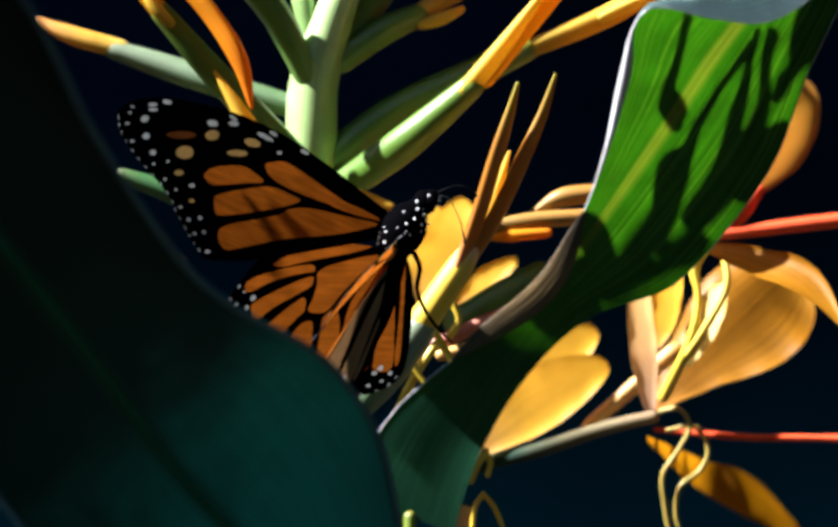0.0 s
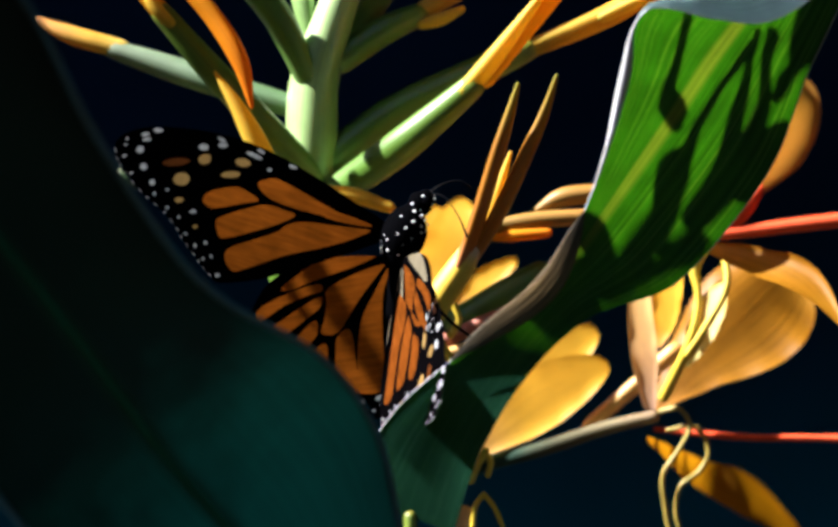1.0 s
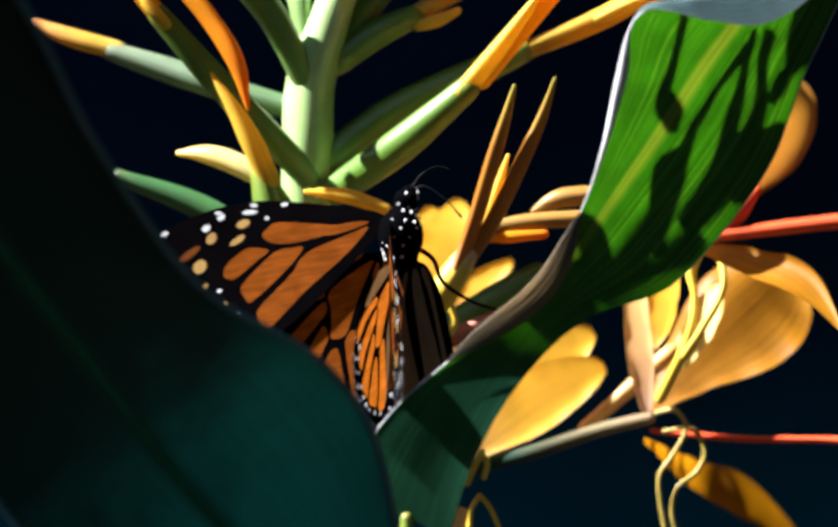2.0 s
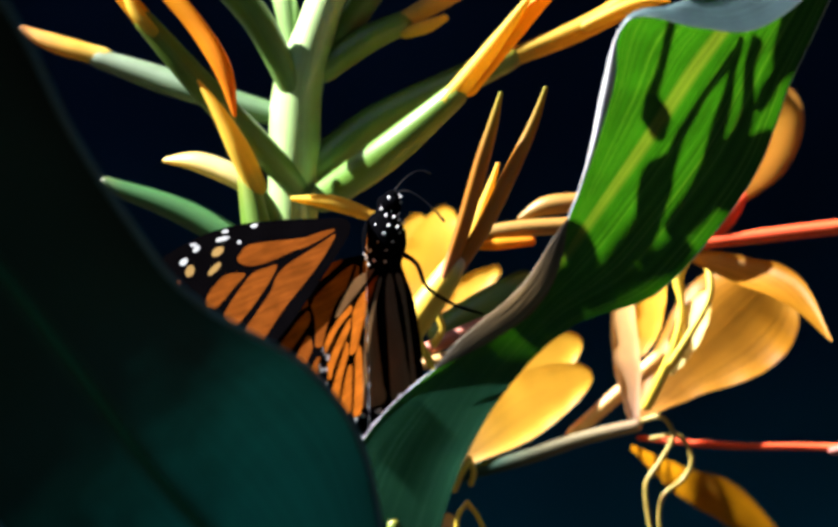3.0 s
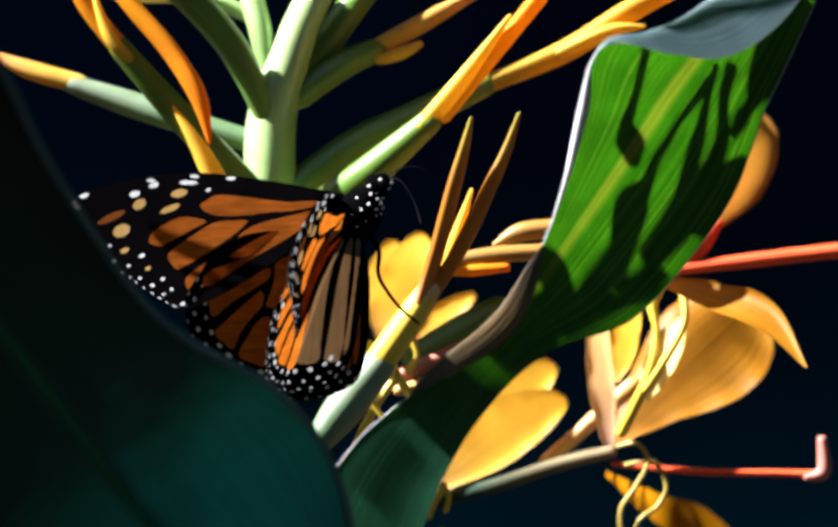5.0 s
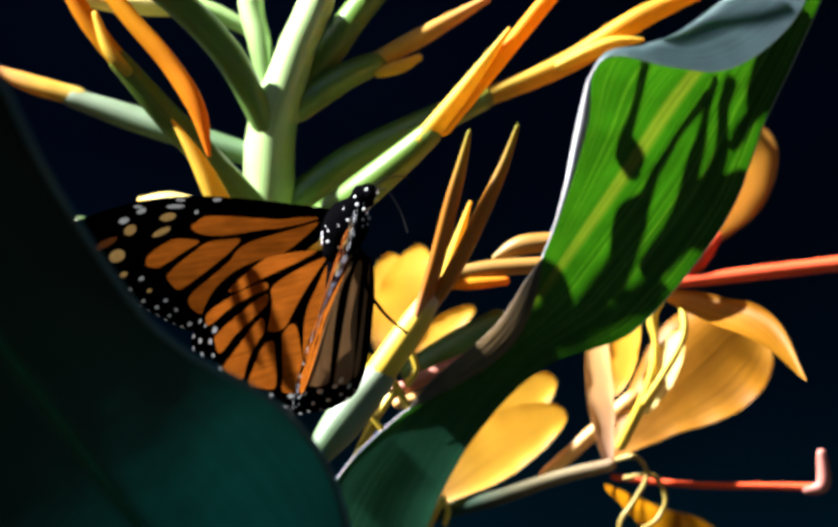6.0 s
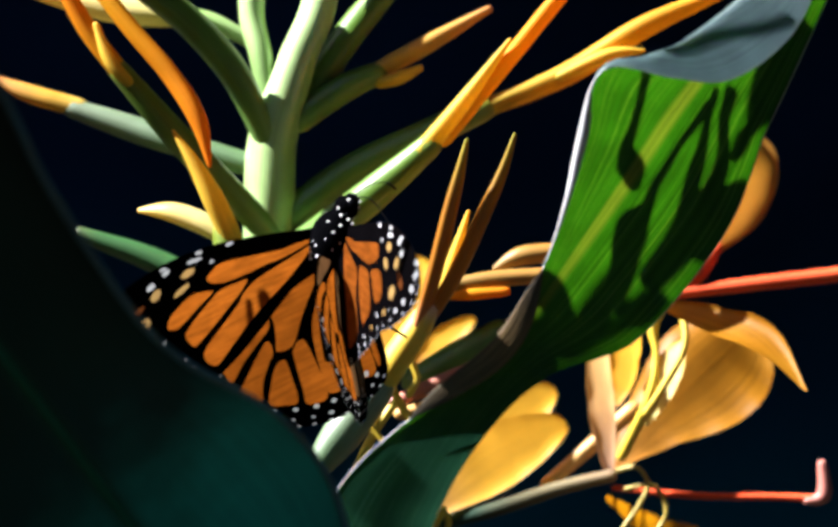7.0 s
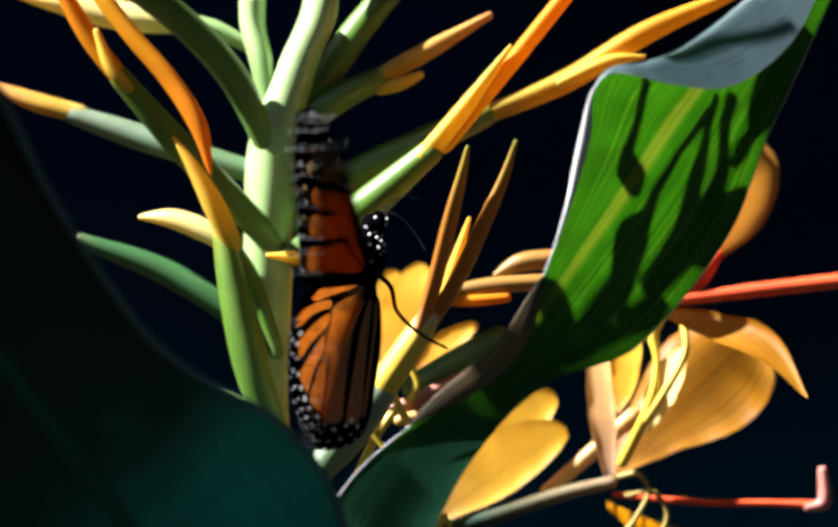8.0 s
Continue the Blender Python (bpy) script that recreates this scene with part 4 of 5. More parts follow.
body_dots(thorax, (.10, 0, -.02), .34, .38, 58)
body_dots(head_part, (.34, 0, .50), .19, .15, 18)
for s in (-1, 1):
    part("antenna", tube([(.40, .06 * s, .62), (.68, .12 * s, .74 + .1 * s), (.95, .2 * s, .62 + .28 * s), (1.12, .25 * s, .4 + .4 * s)], [.013, .009, .009, .022], sides=6), ANTENNA, butterfly)
    part("eye", tube([(.40, .1 * s, .53), (.42, .15 * s, .53)], [.1, .09], sides=10), BODY, head_part)
for line in ([(.3, -.15, -.3), (.5, -.3, -.55), (.56, -.25, -.95), (.9, 0, -1.35), (1.3, .3, -1.62)],):
    part("leg", tube(line, [.045, .04, .035, .03, .025], sides=6), BODY, butterfly)


def motions():
    walk(butterfly, [
        (0, pose(-0.0034, -0.0180, 1.2060, 0.0, 14.0, 0.0)),
        (0.5, pose(-0.0034, -0.0180, 1.2060, 0.0, 13.0, 0.0)),
        (0.8, pose(-0.0034, -0.0180, 1.2055, 0.0, 10.0, 0.0)),
        (1, pose(-0.0034, -0.0180, 1.2051, 0.0, 4.0, 0.0)),
        (1.2, pose(-0.0037, -0.0180, 1.2051, 0.0, 3.0, 0.0)),
        (2.3, pose(-0.0033, -0.0180, 1.2048, 0.0, -19.0, 0.0)),
        (2.5, pose(-0.0033, -0.0180, 1.2050, 0.0, -19.0, 0.0)),
        (2.7, pose(-0.0034, -0.0180, 1.2052, 0.0, -19.0, 0.0)),
        (3, pose(-0.0040, -0.0180, 1.2052, 0.0, -16.0, 0.0)),
        (3.2, pose(-0.0055, -0.0180, 1.2091, 0.0, 2.0, 0.0)),
        (3.5, pose(-0.0037, -0.0180, 1.2106, 0.0, 3.0, 0.0)),
        (4, pose(-0.0033, -0.0180, 1.2117, 0.0, 5.0, 0.0)),
        (4.5, pose(-0.0031, -0.0180, 1.2126, 0.0, 8.0, 0.0)),
        (4.7, pose(-0.0032, -0.0180, 1.2130, 0.0, 8.0, 0.0)),
        (5.8, pose(-0.0061, -0.0180, 1.2154, 0.0, 8.0, 0.0)),
        (6, pose(-0.0060, -0.0180, 1.2142, 0.0, 7.0, 0.0)),
        (6.2, pose(-0.0069, -0.0180, 1.2137, 0.0, 6.0, 0.0)),
        (6.5, pose(-0.0091, -0.0180, 1.2121, 0.0, 1.0, 0.0)),
        (6.7, pose(-0.0087, -0.0180, 1.2129, 0.0, 0.0, 0.0)),
        (7, pose(-0.0083, -0.0180, 1.2138, 0.0, 0.0, 0.0)),
        (7.1, pose(-0.0066, -0.0180, 1.2144, 0.0, 2.0, 0.0)),
        (7.2, pose(-0.0045, -0.0180, 1.2154, 0.0, 5.0, 0.0)),
        (7.267, pose(-0.0071, -0.0180, 1.2137, 0.0, -8.0, 0.0)),
        (7.3, pose(-0.0071, -0.0180, 1.2138, 0.0, -8.0, 0.0)),
        (7.333, pose(-0.0071, -0.0180, 1.2138, 0.0, -8.0, 0.0)),
        (7.367, pose(-0.0066, -0.0180, 1.2148, 0.0, -11.0, 0.0)),
        (7.4, pose(-0.0066, -0.0180, 1.2148, 0.0, -11.0, 0.0)),
        (7.433, pose(-0.0066, -0.0180, 1.2148, 0.0, -11.0, 0.0)),
        (7.467, pose(-0.0065, -0.0180, 1.2143, 0.0, -14.0, 0.0)),
        (7.5, pose(-0.0065, -0.0180, 1.2143, 0.0, -14.0, 0.0)),
        (7.533, pose(-0.0065, -0.0180, 1.2143, 0.0, -14.0, 0.0)),
        (7.567, pose(-0.0067, -0.0180, 1.2124, 0.0, -11.0, 0.0)),
        (7.6, pose(-0.0067, -0.0180, 1.2124, 0.0, -11.0, 0.0)),
        (7.633, pose(-0.0067, -0.0180, 1.2124, 0.0, -11.0, 0.0)),
        (7.667, pose(-0.0065, -0.0180, 1.2137, 0.0, -12.0, 0.0)),
        (7.7, pose(-0.0065, -0.0180, 1.2138, 0.0, -12.0, 0.0)),
        (7.733, pose(-0.0065, -0.0180, 1.2138, 0.0, -12.0, 0.0)),
        (7.767, pose(-0.0071, -0.0180, 1.2142, 0.0, -14.0, 0.0)),
        (7.8, pose(-0.0071, -0.0180, 1.2143, 0.0, -14.0, 0.0)),
        (7.833, pose(-0.0071, -0.0180, 1.2143, 0.0, -14.0, 0.0)),
        (7.867, pose(-0.0049, -0.0180, 1.2121, 0.0, -8.0, 0.0)),
        (7.9, pose(-0.0049, -0.0180, 1.2121, 0.0, -8.0, 0.0)),
        (7.933, pose(-0.0049, -0.0180, 1.2122, 0.0, -8.0, 0.0)),
        (7.967, pose(-0.0034, -0.0180, 1.2116, 0.0, -6.0, 0.0)),
        (8, pose(-0.0034, -0.0180, 1.2116, 0.0, -6.0, 0.0)),
    ])
    walk(left_forewing, [
        (0, pose(-0.0015, 0.0015, 0.0010, -90.0, -8.6, -168.4)),
        (0.5, pose(-0.0018, 0.0012, 0.0016, -88.6, -6.6, -169.8)),
        (1, pose(-0.0028, 0.0014, 0.0012, -81.9, -12.5, -158.3)),
        (1.2, pose(-0.0024, 0.0015, 0.0013, -78.1, -9.9, -158.5)),
        (2.3, pose(-0.0022, 0.0013, 0.0045, -82.3, -4.5, 135.1)),
        (2.5, pose(-0.0024, 0.0013, 0.0044, -80.7, -4.7, 136.6)),
        (3, pose(-0.0050, 0.0014, 0.0046, -82.2, 3.8, 142.8)),
        (3.5, pose(-0.0028, 0.0014, 0.0038, -74.4, 16.0, 148.3)),
        (4, pose(-0.0027, 0.0015, 0.0050, -76.6, 11.0, 161.3)),
        (4.5, pose(-0.0025, 0.0017, 0.0044, -70.8, 14.4, 169.3)),
        (4.7, pose(-0.0033, 0.0016, 0.0036, -65.2, 14.2, 171.2)),
        (5.8, pose(-0.0009, 0.0024, 0.0012, -112.9, 11.4, 176.4)),
        (6, pose(-0.0024, 0.0018, 0.0018, -114.8, 13.4, 168.7)),
        (6.5, pose(-0.0022, 0.0016, 0.0014, -109.3, 20.4, -172.4)),
        (7, pose(-0.0010, 0.0015, 0.0011, -108.2, 20.8, -150.5)),
        (7.1, pose(-0.0004, 0.0017, 0.0030, -78.7, -0.7, -164.9)),
        (7.2, pose(-0.0028, 0.0011, 0.0014, -76.9, -15.8, -151.0)),
        (7.267, pose(-0.0015, 0.0015, 0.0010, -90.0, -14.9, 122.3)),
        (7.3, pose(-0.0015, 0.0015, 0.0010, -90.0, -17.2, 146.1)),
        (7.333, pose(-0.0015, 0.0015, 0.0010, -90.0, -19.5, 171.9)),
        (7.367, pose(-0.0015, 0.0015, 0.0010, -90.0, -22.2, 128.2)),
        (7.4, pose(-0.0015, 0.0015, 0.0010, -90.0, -20.8, 152.0)),
        (7.433, pose(-0.0015, 0.0015, 0.0010, -90.0, -19.5, 171.9)),
        (7.467, pose(-0.0015, 0.0015, 0.0010, -90.0, -12.8, 171.9)),
        (7.5, pose(-0.0015, 0.0015, 0.0010, -90.0, -26.1, 161.8)),
        (7.533, pose(-0.0015, 0.0015, 0.0010, -90.0, -41.3, 140.9)),
        (7.567, pose(-0.0015, 0.0015, 0.0010, -90.0, -11.3, 171.9)),
        (7.6, pose(-0.0015, 0.0015, 0.0010, -90.0, -24.1, 154.5)),
        (7.633, pose(-0.0015, 0.0015, 0.0010, -90.0, -38.4, 134.8)),
        (7.667, pose(-0.0015, 0.0015, 0.0010, -90.0, -11.8, 170.2)),
        (7.7, pose(-0.0015, 0.0015, 0.0010, -90.0, -22.8, 152.7)),
        (7.733, pose(-0.0015, 0.0015, 0.0010, -90.0, -34.7, 145.1)),
        (7.767, pose(-0.0015, 0.0015, 0.0010, -90.0, -10.9, 171.9)),
        (7.8, pose(-0.0015, 0.0015, 0.0010, -90.0, -24.1, 158.3)),
        (7.833, pose(-0.0015, 0.0015, 0.0010, -90.0, -38.9, 138.0)),
        (7.867, pose(-0.0015, 0.0015, 0.0010, -90.0, -27.9, 92.6)),
        (7.9, pose(-0.0015, 0.0015, 0.0010, -90.0, -29.0, 100.6)),
        (7.933, pose(-0.0015, 0.0015, 0.0010, -90.0, -30.1, 108.9)),
        (7.967, pose(0.0010, 0.0015, -0.0008, -103.4, -31.8, -112.7)),
        (8, pose(0.0010, 0.0015, -0.0008, -103.7, -30.8, -102.6)),
    ])
    walk(right_forewing, [
        (0, pose(0.0010, -0.0018, -0.0032, -117.3, 4.5, -96.1)),
        (0.5, pose(0.0010, -0.0018, -0.0032, -117.3, 4.5, -96.1)),
        (1, pose(0.0020, -0.0016, -0.0036, -107.3, 28.9, -83.2)),
        (1.2, pose(0.0020, -0.0016, -0.0036, -108.5, 29.0, -83.7)),
        (2.3, pose(-0.0009, -0.0015, 0.0031, -109.4, 34.1, -104.8)),
        (2.5, pose(-0.0009, -0.0015, 0.0031, -109.9, 36.2, -106.9)),
        (2.7, pose(-0.0009, -0.0015, 0.0031, -109.9, 36.1, -107.2)),
        (3, pose(-0.0009, -0.0015, 0.0031, -110.1, 36.6, -103.9)),
        (3.2, pose(-0.0015, -0.0015, 0.0010, -90.0, 25.1, -102.6)),
        (3.5, pose(-0.0015, -0.0015, 0.0010, -90.0, 9.2, -114.2)),
        (4, pose(-0.0015, -0.0015, 0.0010, -90.0, 8.6, -108.8)),
        (4.5, pose(-0.0015, -0.0015, 0.0010, -90.0, 4.9, -105.3)),
        (4.7, pose(-0.0015, -0.0015, 0.0010, -90.0, 8.8, -104.2)),
        (5.8, pose(0.0012, -0.0018, -0.0005, -109.2, 7.0, -90.2)),
        (6, pose(0.0012, -0.0018, -0.0005, -102.1, 5.9, -91.0)),
        (6.5, pose(0.0019, -0.0015, 0.0020, -98.2, 1.7, -86.5)),
        (7, pose(0.0032, -0.0017, 0.0011, -106.9, 11.6, -77.3)),
        (7.1, pose(-0.0015, -0.0015, 0.0010, -90.0, -16.4, -97.9)),
        (7.2, pose(-0.0015, -0.0015, 0.0010, -90.0, -17.6, -112.0)),
        (7.267, pose(-0.0015, -0.0015, 0.0010, -90.0, -22.3, -118.9)),
        (7.3, pose(-0.0015, -0.0015, 0.0010, -90.0, -19.3, -96.3)),
        (7.333, pose(-0.0015, -0.0015, 0.0010, -90.0, -16.4, -75.4)),
        (7.367, pose(-0.0015, -0.0015, 0.0010, -90.0, -25.4, -108.6)),
        (7.4, pose(-0.0015, -0.0015, 0.0010, -90.0, -20.4, -82.6)),
        (7.433, pose(-0.0015, -0.0015, 0.0010, -90.0, -15.6, -56.6)),
        (7.467, pose(-0.0015, -0.0015, 0.0010, -90.0, -25.3, -107.0)),
        (7.5, pose(-0.0015, -0.0015, 0.0010, -90.0, -19.6, -74.6)),
        (7.533, pose(-0.0015, -0.0015, 0.0010, -90.0, -14.1, -37.9)),
        (7.567, pose(-0.0015, -0.0015, 0.0010, -90.0, -33.3, -119.1)),
        (7.6, pose(-0.0015, -0.0015, 0.0010, -90.0, -27.5, -87.6)),
        (7.633, pose(-0.0015, -0.0015, 0.0010, -90.0, -22.1, -58.8)),
        (7.667, pose(-0.0015, -0.0015, 0.0010, -90.0, -28.0, -105.9)),
        (7.7, pose(-0.0015, -0.0015, 0.0010, -90.0, -22.0, -77.5)),
        (7.733, pose(-0.0015, -0.0015, 0.0010, -90.0, -16.3, -47.9)),
        (7.767, pose(-0.0015, -0.0015, 0.0010, -90.0, -18.8, -100.9)),
        (7.8, pose(-0.0015, -0.0015, 0.0010, -90.0, -16.3, -68.8)),
        (7.833, pose(-0.0015, -0.0015, 0.0010, -90.0, -13.8, -25.7)),
        (7.867, pose(-0.0015, -0.0015, 0.0010, -90.0, -27.1, -89.3)),
        (7.9, pose(-0.0015, -0.0015, 0.0010, -90.0, -29.1, -95.9)),
        (7.933, pose(-0.0015, -0.0015, 0.0010, -90.0, -31.2, -102.9)),
        (7.967, pose(0.0017, -0.0030, -0.0015, -103.1, -32.1, -116.8)),
        (8, pose(0.0017, -0.0030, -0.0015, -103.7, -30.8, -102.6)),
    ])
    walk(left_hindwing, [
        (0, pose(0.0000, 0.0026, -0.0022, -114.0, 14.0, 180.0)),
        (0.5, pose(0.0000, 0.0026, -0.0022, -114.0, 15.3, 180.0)),
        (1, pose(0.0000, 0.0026, -0.0022, -99.2, 12.1, -172.4)),
        (1.2, pose(0.0000, 0.0026, -0.0022, -99.3, 12.3, -172.3)),
        (2.3, pose(-0.0030, 0.0032, 0.0003, -83.8, 2.6, 141.8)),
        (2.5, pose(-0.0030, 0.0032, 0.0003, -83.8, 2.6, 141.8)),
        (3, pose(-0.0030, 0.0032, 0.0003, -81.5, 8.0, 149.0)),
        (3.5, pose(0.0000, 0.0032, -0.0022, -80.8, 6.1, 161.0)),
        (4, pose(0.0000, 0.0032, -0.0022, -82.7, 5.1, 173.9)),
        (4.5, pose(0.0000, 0.0032, -0.0022, -83.9, 7.4, 180.0)),
        (4.7, pose(0.0000, 0.0032, -0.0022, -84.3, 7.3, -176.9)),
        (5.8, pose(0.0000, 0.0026, -0.0022, -103.0, 18.3, -160.9)),
        (6, pose(0.0000, 0.0026, -0.0022, -102.3, 19.7, -160.9)),
        (6.5, pose(0.0000, 0.0026, -0.0022, -109.8, 28.5, -169.9)),
        (7, pose(0.0000, 0.0026, -0.0022, -114.6, 24.4, 180.0)),
        (7.1, pose(0.0000, 0.0026, -0.0022, -102.1, 8.0, 174.0)),
        (7.2, pose(0.0000, 0.0026, -0.0022, -79.6, -1.6, -157.7)),
        (7.267, pose(0.0021, 0.0019, -0.0025, -86.6, -2.1, 122.3)),
        (7.3, pose(0.0019, 0.0021, -0.0025, -87.8, -3.3, 146.0)),
        (7.333, pose(0.0016, 0.0022, -0.0025, -89.4, -4.0, 171.9)),
        (7.367, pose(0.0020, 0.0019, -0.0025, -84.5, -4.3, 128.0)),
        (7.4, pose(0.0018, 0.0021, -0.0025, -86.7, -6.2, 151.9)),
        (7.433, pose(0.0016, 0.0022, -0.0025, -89.0, -6.9, 171.8)),
        (7.467, pose(0.0016, 0.0022, -0.0025, -88.6, -9.9, 171.8)),
        (7.5, pose(0.0017, 0.0022, -0.0025, -86.8, -9.5, 161.5)),
        (7.533, pose(0.0019, 0.0020, -0.0025, -83.7, -7.7, 140.4)),
        (7.567, pose(0.0016, 0.0022, -0.0025, -89.0, -6.9, 171.8)),
        (7.6, pose(0.0018, 0.0021, -0.0025, -87.0, -6.3, 154.4)),
        (7.633, pose(0.0020, 0.0020, -0.0025, -85.0, -4.9, 134.6)),
        (7.667, pose(0.0016, 0.0022, -0.0025, -88.6, -7.9, 170.1)),
        (7.7, pose(0.0018, 0.0021, -0.0025, -86.3, -7.1, 152.5)),
        (7.733, pose(0.0019, 0.0021, -0.0025, -85.4, -6.6, 144.8)),
        (7.767, pose(0.0016, 0.0022, -0.0025, -88.6, -9.9, 171.8)),
        (7.8, pose(0.0018, 0.0022, -0.0025, -86.3, -9.3, 158.0)),
        (7.833, pose(0.0020, 0.0020, -0.0025, -83.3, -7.4, 137.6)),
        (7.867, pose(0.0022, 0.0015, -0.0025, -86.0, -0.2, 92.6)),
        (7.9, pose(0.0022, 0.0016, -0.0025, -86.1, -0.7, 100.5)),
        (7.933, pose(0.0022, 0.0017, -0.0025, -86.2, -1.3, 108.9)),
        (7.967, pose(0.0020, 0.0020, -0.0035, -99.4, -6.5, -126.7)),
        (8, pose(0.0020, 0.0020, -0.0035, -100.4, -5.6, -116.7)),
    ])
    walk(right_hindwing, [
        (0, pose(0.0016, 0.0007, -0.0042, -89.8, -13.3, -127.9)),
        (0.5, pose(0.0016, 0.0007, -0.0042, -89.8, -13.3, -127.9)),
        (1, pose(0.0011, -0.0016, -0.0025, -95.8, 1.3, -77.1)),
        (1.2, pose(0.0011, -0.0016, -0.0025, -96.8, 1.6, -77.1)),
        (1.75, pose(0.0029, -0.0019, -0.0033, -91.4, 4.7, -129.9)),
        (2.3, pose(0.0008, -0.0022, -0.0028, -89.8, -5.1, 177.1)),
        (2.5, pose(0.0008, -0.0022, -0.0028, -89.8, -5.1, 177.1)),
        (2.7, pose(0.0008, -0.0022, -0.0028, -89.8, -5.1, 177.1)),
        (3, pose(0.0008, -0.0022, -0.0028, -89.8, -5.1, 177.1)),
        (3.5, pose(0.0010, -0.0044, -0.0006, -97.2, 5.1, -162.9)),
        (4, pose(0.0004, -0.0042, 0.0005, -97.2, 5.7, -151.2)),
        (4.5, pose(0.0004, -0.0042, 0.0002, -98.4, 8.3, -147.7)),
        (4.7, pose(-0.0005, -0.0042, -0.0001, -98.4, 8.3, -147.7)),
        (5.8, pose(0.0042, -0.0040, -0.0033, -95.8, 6.6, -150.2)),
        (6, pose(0.0041, -0.0023, -0.0024, -97.5, 7.1, -151.9)),
        (6.5, pose(0.0044, -0.0010, -0.0043, -74.1, -1.1, -141.3)),
        (7, pose(0.0011, -0.0016, -0.0025, -78.2, 2.1, -99.8)),
        (7.1, pose(0.0011, -0.0014, -0.0025, -88.4, 1.1, -125.0)),
        (7.2, pose(0.0013, -0.0011, -0.0025, -90.0, -0.0, -155.0)),
        (7.267, pose(0.0011, -0.0013, -0.0025, -97.1, -8.4, -139.5)),
        (7.3, pose(0.0011, -0.0015, -0.0025, -97.8, -7.8, -134.5)),
        (7.333, pose(0.0011, -0.0016, -0.0025, -98.5, -7.0, -129.5)),
        (7.367, pose(0.0011, -0.0014, -0.0025, -99.0, -6.3, -124.5)),
        (7.4, pose(0.0011, -0.0016, -0.0025, -99.6, -5.5, -119.5)),
        (7.433, pose(0.0012, -0.0017, -0.0025, -100.0, -4.6, -114.6)),
        (7.467, pose(0.0011, -0.0014, -0.0025, -98.7, -2.3, -104.8)),
        (7.5, pose(0.0011, -0.0016, -0.0025, -98.9, -1.6, -99.9)),
        (7.533, pose(0.0013, -0.0018, -0.0025, -99.0, -0.8, -94.9)),
        (7.567, pose(0.0012, -0.0013, -0.0025, -89.3, 0.7, -135.0)),
        (7.6, pose(0.0011, -0.0015, -0.0025, -89.2, 0.6, -130.0)),
        (7.633, pose(0.0012, -0.0017, -0.0025, -89.2, 0.6, -125.0)),
        (7.667, pose(0.0011, -0.0014, -0.0025, -93.5, -2.0, -119.9)),
        (7.7, pose(0.0011, -0.0016, -0.0025, -93.6, -1.7, -114.9)),
        (7.733, pose(0.0012, -0.0018, -0.0025, -93.8, -1.4, -110.0)),
        (7.767, pose(0.0011, -0.0014, -0.0025, -98.9, -1.6, -99.9)),
        (7.8, pose(0.0011, -0.0016, -0.0025, -99.0, -0.8, -94.9)),
        (7.833, pose(0.0013, -0.0019, -0.0025, -99.0, -0.0, -90.0)),
        (7.867, pose(0.0011, -0.0015, -0.0025, -95.4, -2.5, -114.9)),
        (7.9, pose(0.0011, -0.0015, -0.0025, -95.6, -2.0, -109.9)),
        (7.933, pose(0.0011, -0.0014, -0.0025, -95.8, -1.6, -104.9)),
        (7.967, pose(0.0023, -0.0029, -0.0041, -96.3, -9.1, -147.0)),
        (8, pose(0.0023, -0.0029, -0.0041, -98.3, -8.3, -135.0)),
    ])
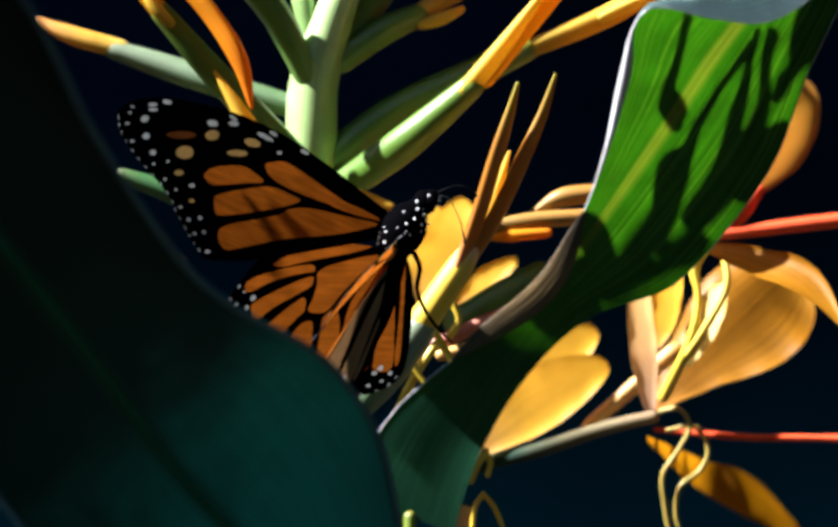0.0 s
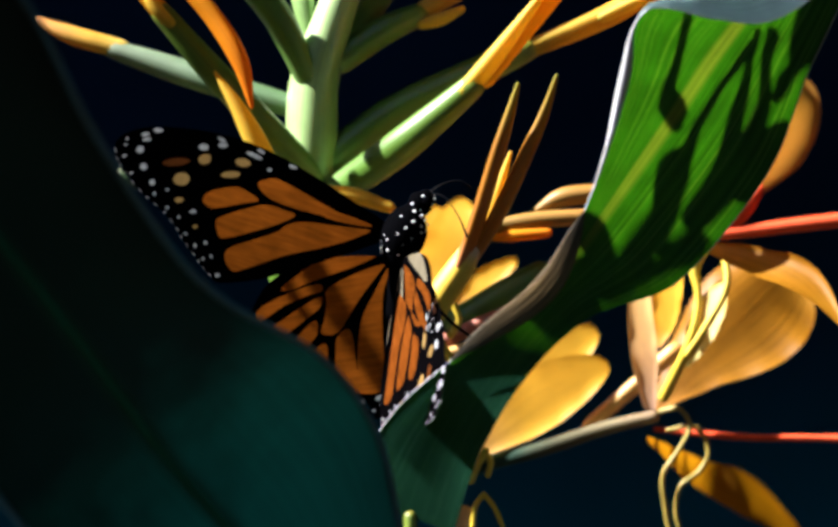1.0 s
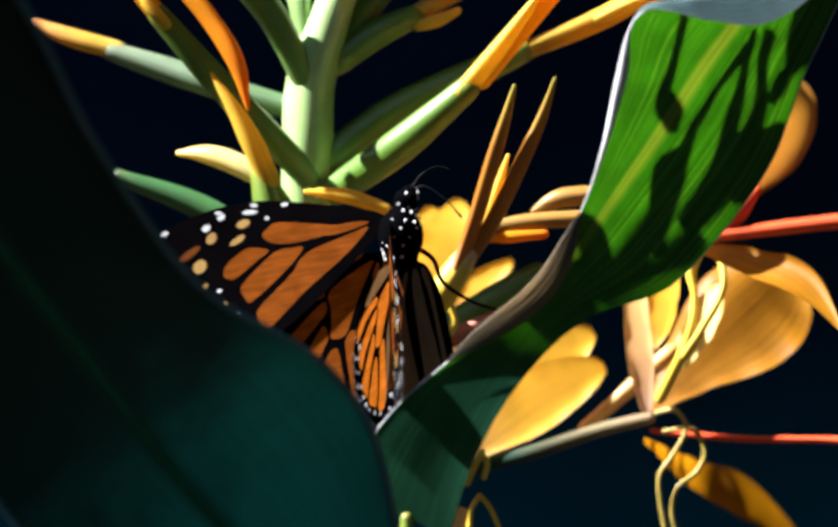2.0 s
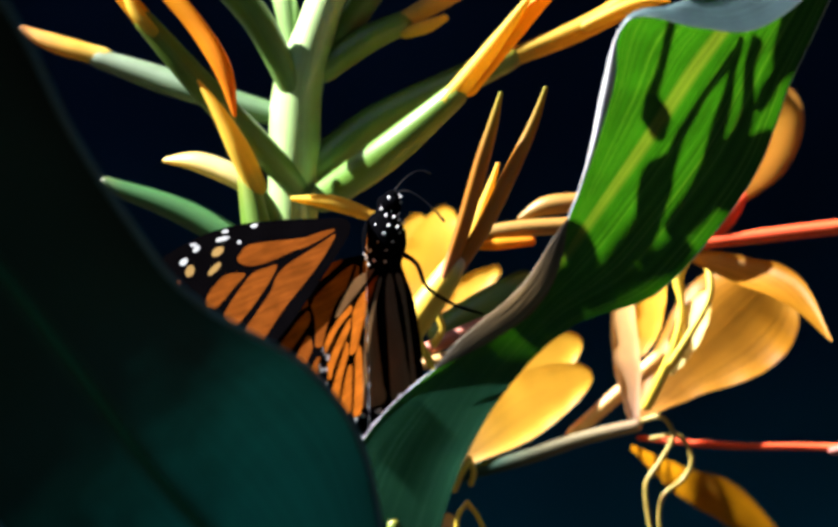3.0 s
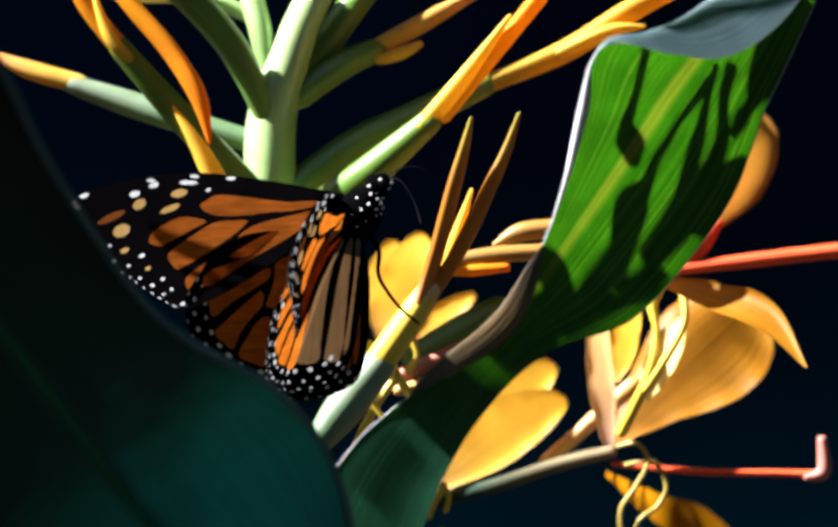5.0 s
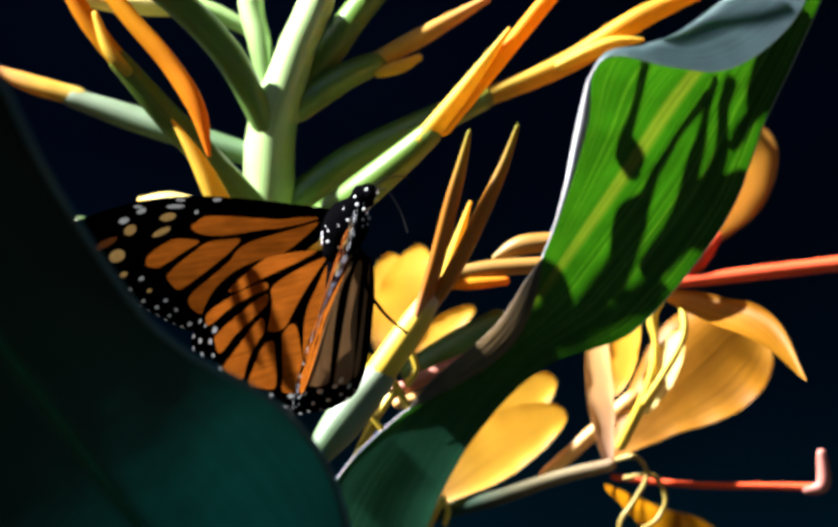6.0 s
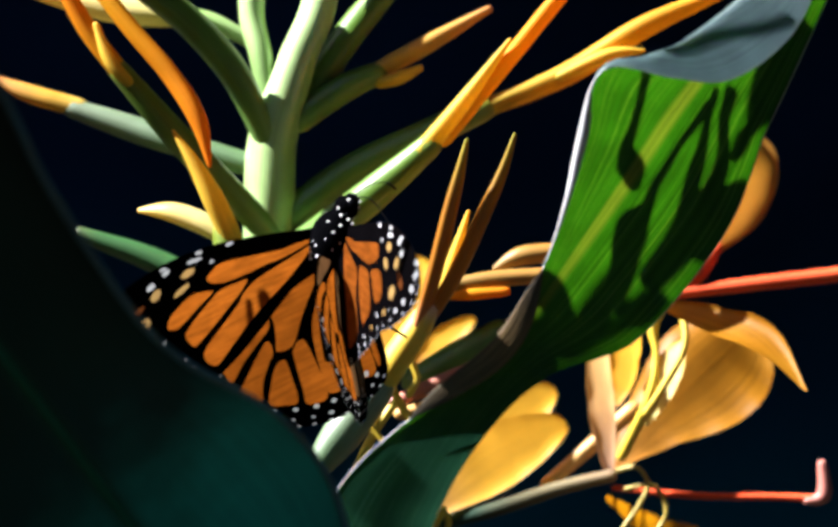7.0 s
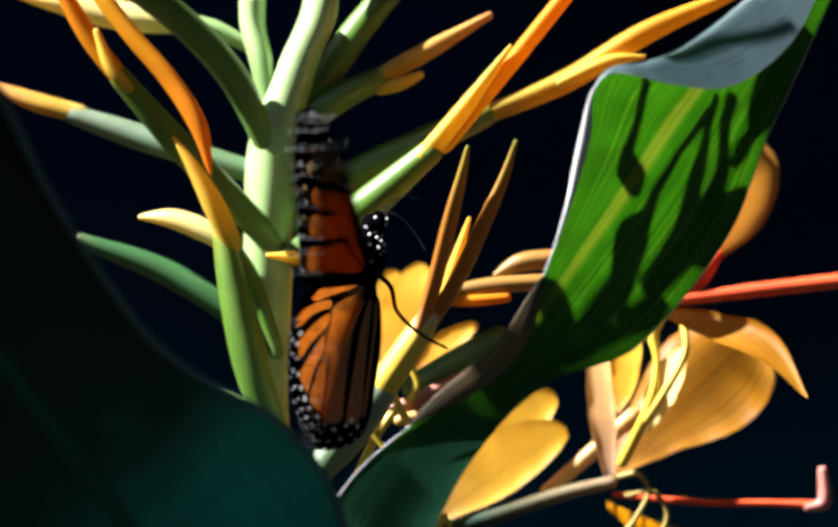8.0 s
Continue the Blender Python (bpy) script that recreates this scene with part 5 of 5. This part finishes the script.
    walk(right_hindwing_front, [
        (0, pose(0.0010, 0.0009, -0.0041, -110.2, -6.5, -90.3)),
        (0.5, pose(0.0010, 0.0009, -0.0041, -110.2, -6.5, -90.3)),
        (1, pose(0.0011, -0.0016, -0.0025, -95.8, 1.3, -77.1)),
        (1.2, pose(0.0011, -0.0016, -0.0025, -96.8, 1.6, -77.1)),
        (2.3, pose(0.0003, -0.0013, -0.0026, -113.2, 9.8, -117.5)),
        (2.5, pose(0.0003, -0.0013, -0.0026, -113.2, 9.8, -117.5)),
        (2.7, pose(0.0003, -0.0013, -0.0026, -113.2, 9.8, -117.5)),
        (3, pose(0.0003, -0.0013, -0.0026, -113.2, 9.8, -117.5)),
        (3.5, pose(0.0006, -0.0040, -0.0004, -104.9, 12.6, -125.4)),
        (4, pose(0.0000, -0.0038, 0.0006, -103.9, 11.9, -118.4)),
        (4.5, pose(0.0000, -0.0039, 0.0003, -103.4, 14.6, -115.6)),
        (4.7, pose(-0.0009, -0.0039, 0.0000, -103.5, 15.0, -113.7)),
        (5.8, pose(0.0035, -0.0035, -0.0031, -103.9, 15.5, -101.0)),
        (6, pose(0.0034, -0.0018, -0.0023, -104.8, 17.9, -99.9)),
        (6.5, pose(0.0037, -0.0006, -0.0044, -93.7, -6.1, -96.2)),
        (7, pose(0.0011, -0.0016, -0.0025, -78.2, 2.1, -99.8)),
        (7.1, pose(0.0011, -0.0014, -0.0025, -88.4, 1.1, -125.0)),
        (7.2, pose(0.0013, -0.0011, -0.0025, -90.0, -0.0, -155.0)),
        (7.267, pose(0.0011, -0.0013, -0.0025, -97.1, -8.4, -139.5)),
        (7.3, pose(0.0011, -0.0015, -0.0025, -97.8, -7.8, -134.5)),
        (7.333, pose(0.0011, -0.0016, -0.0025, -98.5, -7.0, -129.5)),
        (7.367, pose(0.0011, -0.0014, -0.0025, -99.0, -6.3, -124.5)),
        (7.4, pose(0.0011, -0.0016, -0.0025, -99.6, -5.5, -119.5)),
        (7.433, pose(0.0012, -0.0017, -0.0025, -100.0, -4.6, -114.6)),
        (7.467, pose(0.0011, -0.0014, -0.0025, -98.7, -2.3, -104.8)),
        (7.5, pose(0.0011, -0.0016, -0.0025, -98.9, -1.6, -99.9)),
        (7.533, pose(0.0013, -0.0018, -0.0025, -99.0, -0.8, -94.9)),
        (7.567, pose(0.0012, -0.0013, -0.0025, -89.3, 0.7, -135.0)),
        (7.6, pose(0.0011, -0.0015, -0.0025, -89.2, 0.6, -130.0)),
        (7.633, pose(0.0012, -0.0017, -0.0025, -89.2, 0.6, -125.0)),
        (7.667, pose(0.0011, -0.0014, -0.0025, -93.5, -2.0, -119.9)),
        (7.7, pose(0.0011, -0.0016, -0.0025, -93.6, -1.7, -114.9)),
        (7.733, pose(0.0012, -0.0018, -0.0025, -93.8, -1.4, -110.0)),
        (7.767, pose(0.0011, -0.0014, -0.0025, -98.9, -1.6, -99.9)),
        (7.8, pose(0.0011, -0.0016, -0.0025, -99.0, -0.8, -94.9)),
        (7.833, pose(0.0013, -0.0019, -0.0025, -99.0, -0.0, -90.0)),
        (7.867, pose(0.0011, -0.0015, -0.0025, -95.4, -2.5, -114.9)),
        (7.9, pose(0.0011, -0.0015, -0.0025, -95.6, -2.0, -109.9)),
        (7.933, pose(0.0011, -0.0014, -0.0025, -95.8, -1.6, -104.9)),
        (7.967, pose(0.0020, -0.0026, -0.0040, -109.3, -2.7, -119.3)),
        (8, pose(0.0018, -0.0026, -0.0039, -113.2, 1.7, -100.5)),
    ])
    walk(opening_petal, [(t, pose(*HINGE, 0, a, 0)) for t, a in ((0.0, 3.2), (1.2, 2.8), (2.5, 1.7), (3.5, 0.3), (4.5, 0.0), (8.0, 0.0))])
    walk(bud_pair, [
        (0.0, PAIR @ pose(0, 0, 0, 0, 0.0, 0)),
        (1.0, PAIR @ pose(0, 0, 0, 0, 0.2, 0)),
        (2.5, PAIR @ pose(0, 0, 0, 0, 0.9, 0)),
        (3.0, PAIR @ pose(0, 0, 0, 0, 1.2, 0)),
        (3.5, PAIR @ pose(0, 0, 0, 0, -0.6, 0)),
        (4.5, PAIR @ pose(0, 0, 0, 0, 1.0, 0)),
        (6.0, PAIR @ pose(0, 0, 0, 0, 0.8, 0)),
        (7.0, PAIR @ pose(0, 0, 0, 0, 0.2, 0)),
        (7.3, PAIR @ pose(0, 0, 0, 0, 1.2, 0)),
        (7.6, PAIR @ pose(0, 0, 0, 0, 2.2, 0)),
        (7.8, PAIR @ pose(0, 0, 0, 0, 1.6, 0)),
        (8.0, PAIR @ pose(0, 0, 0, 0, 0.3, 0)),
    ])


motions()
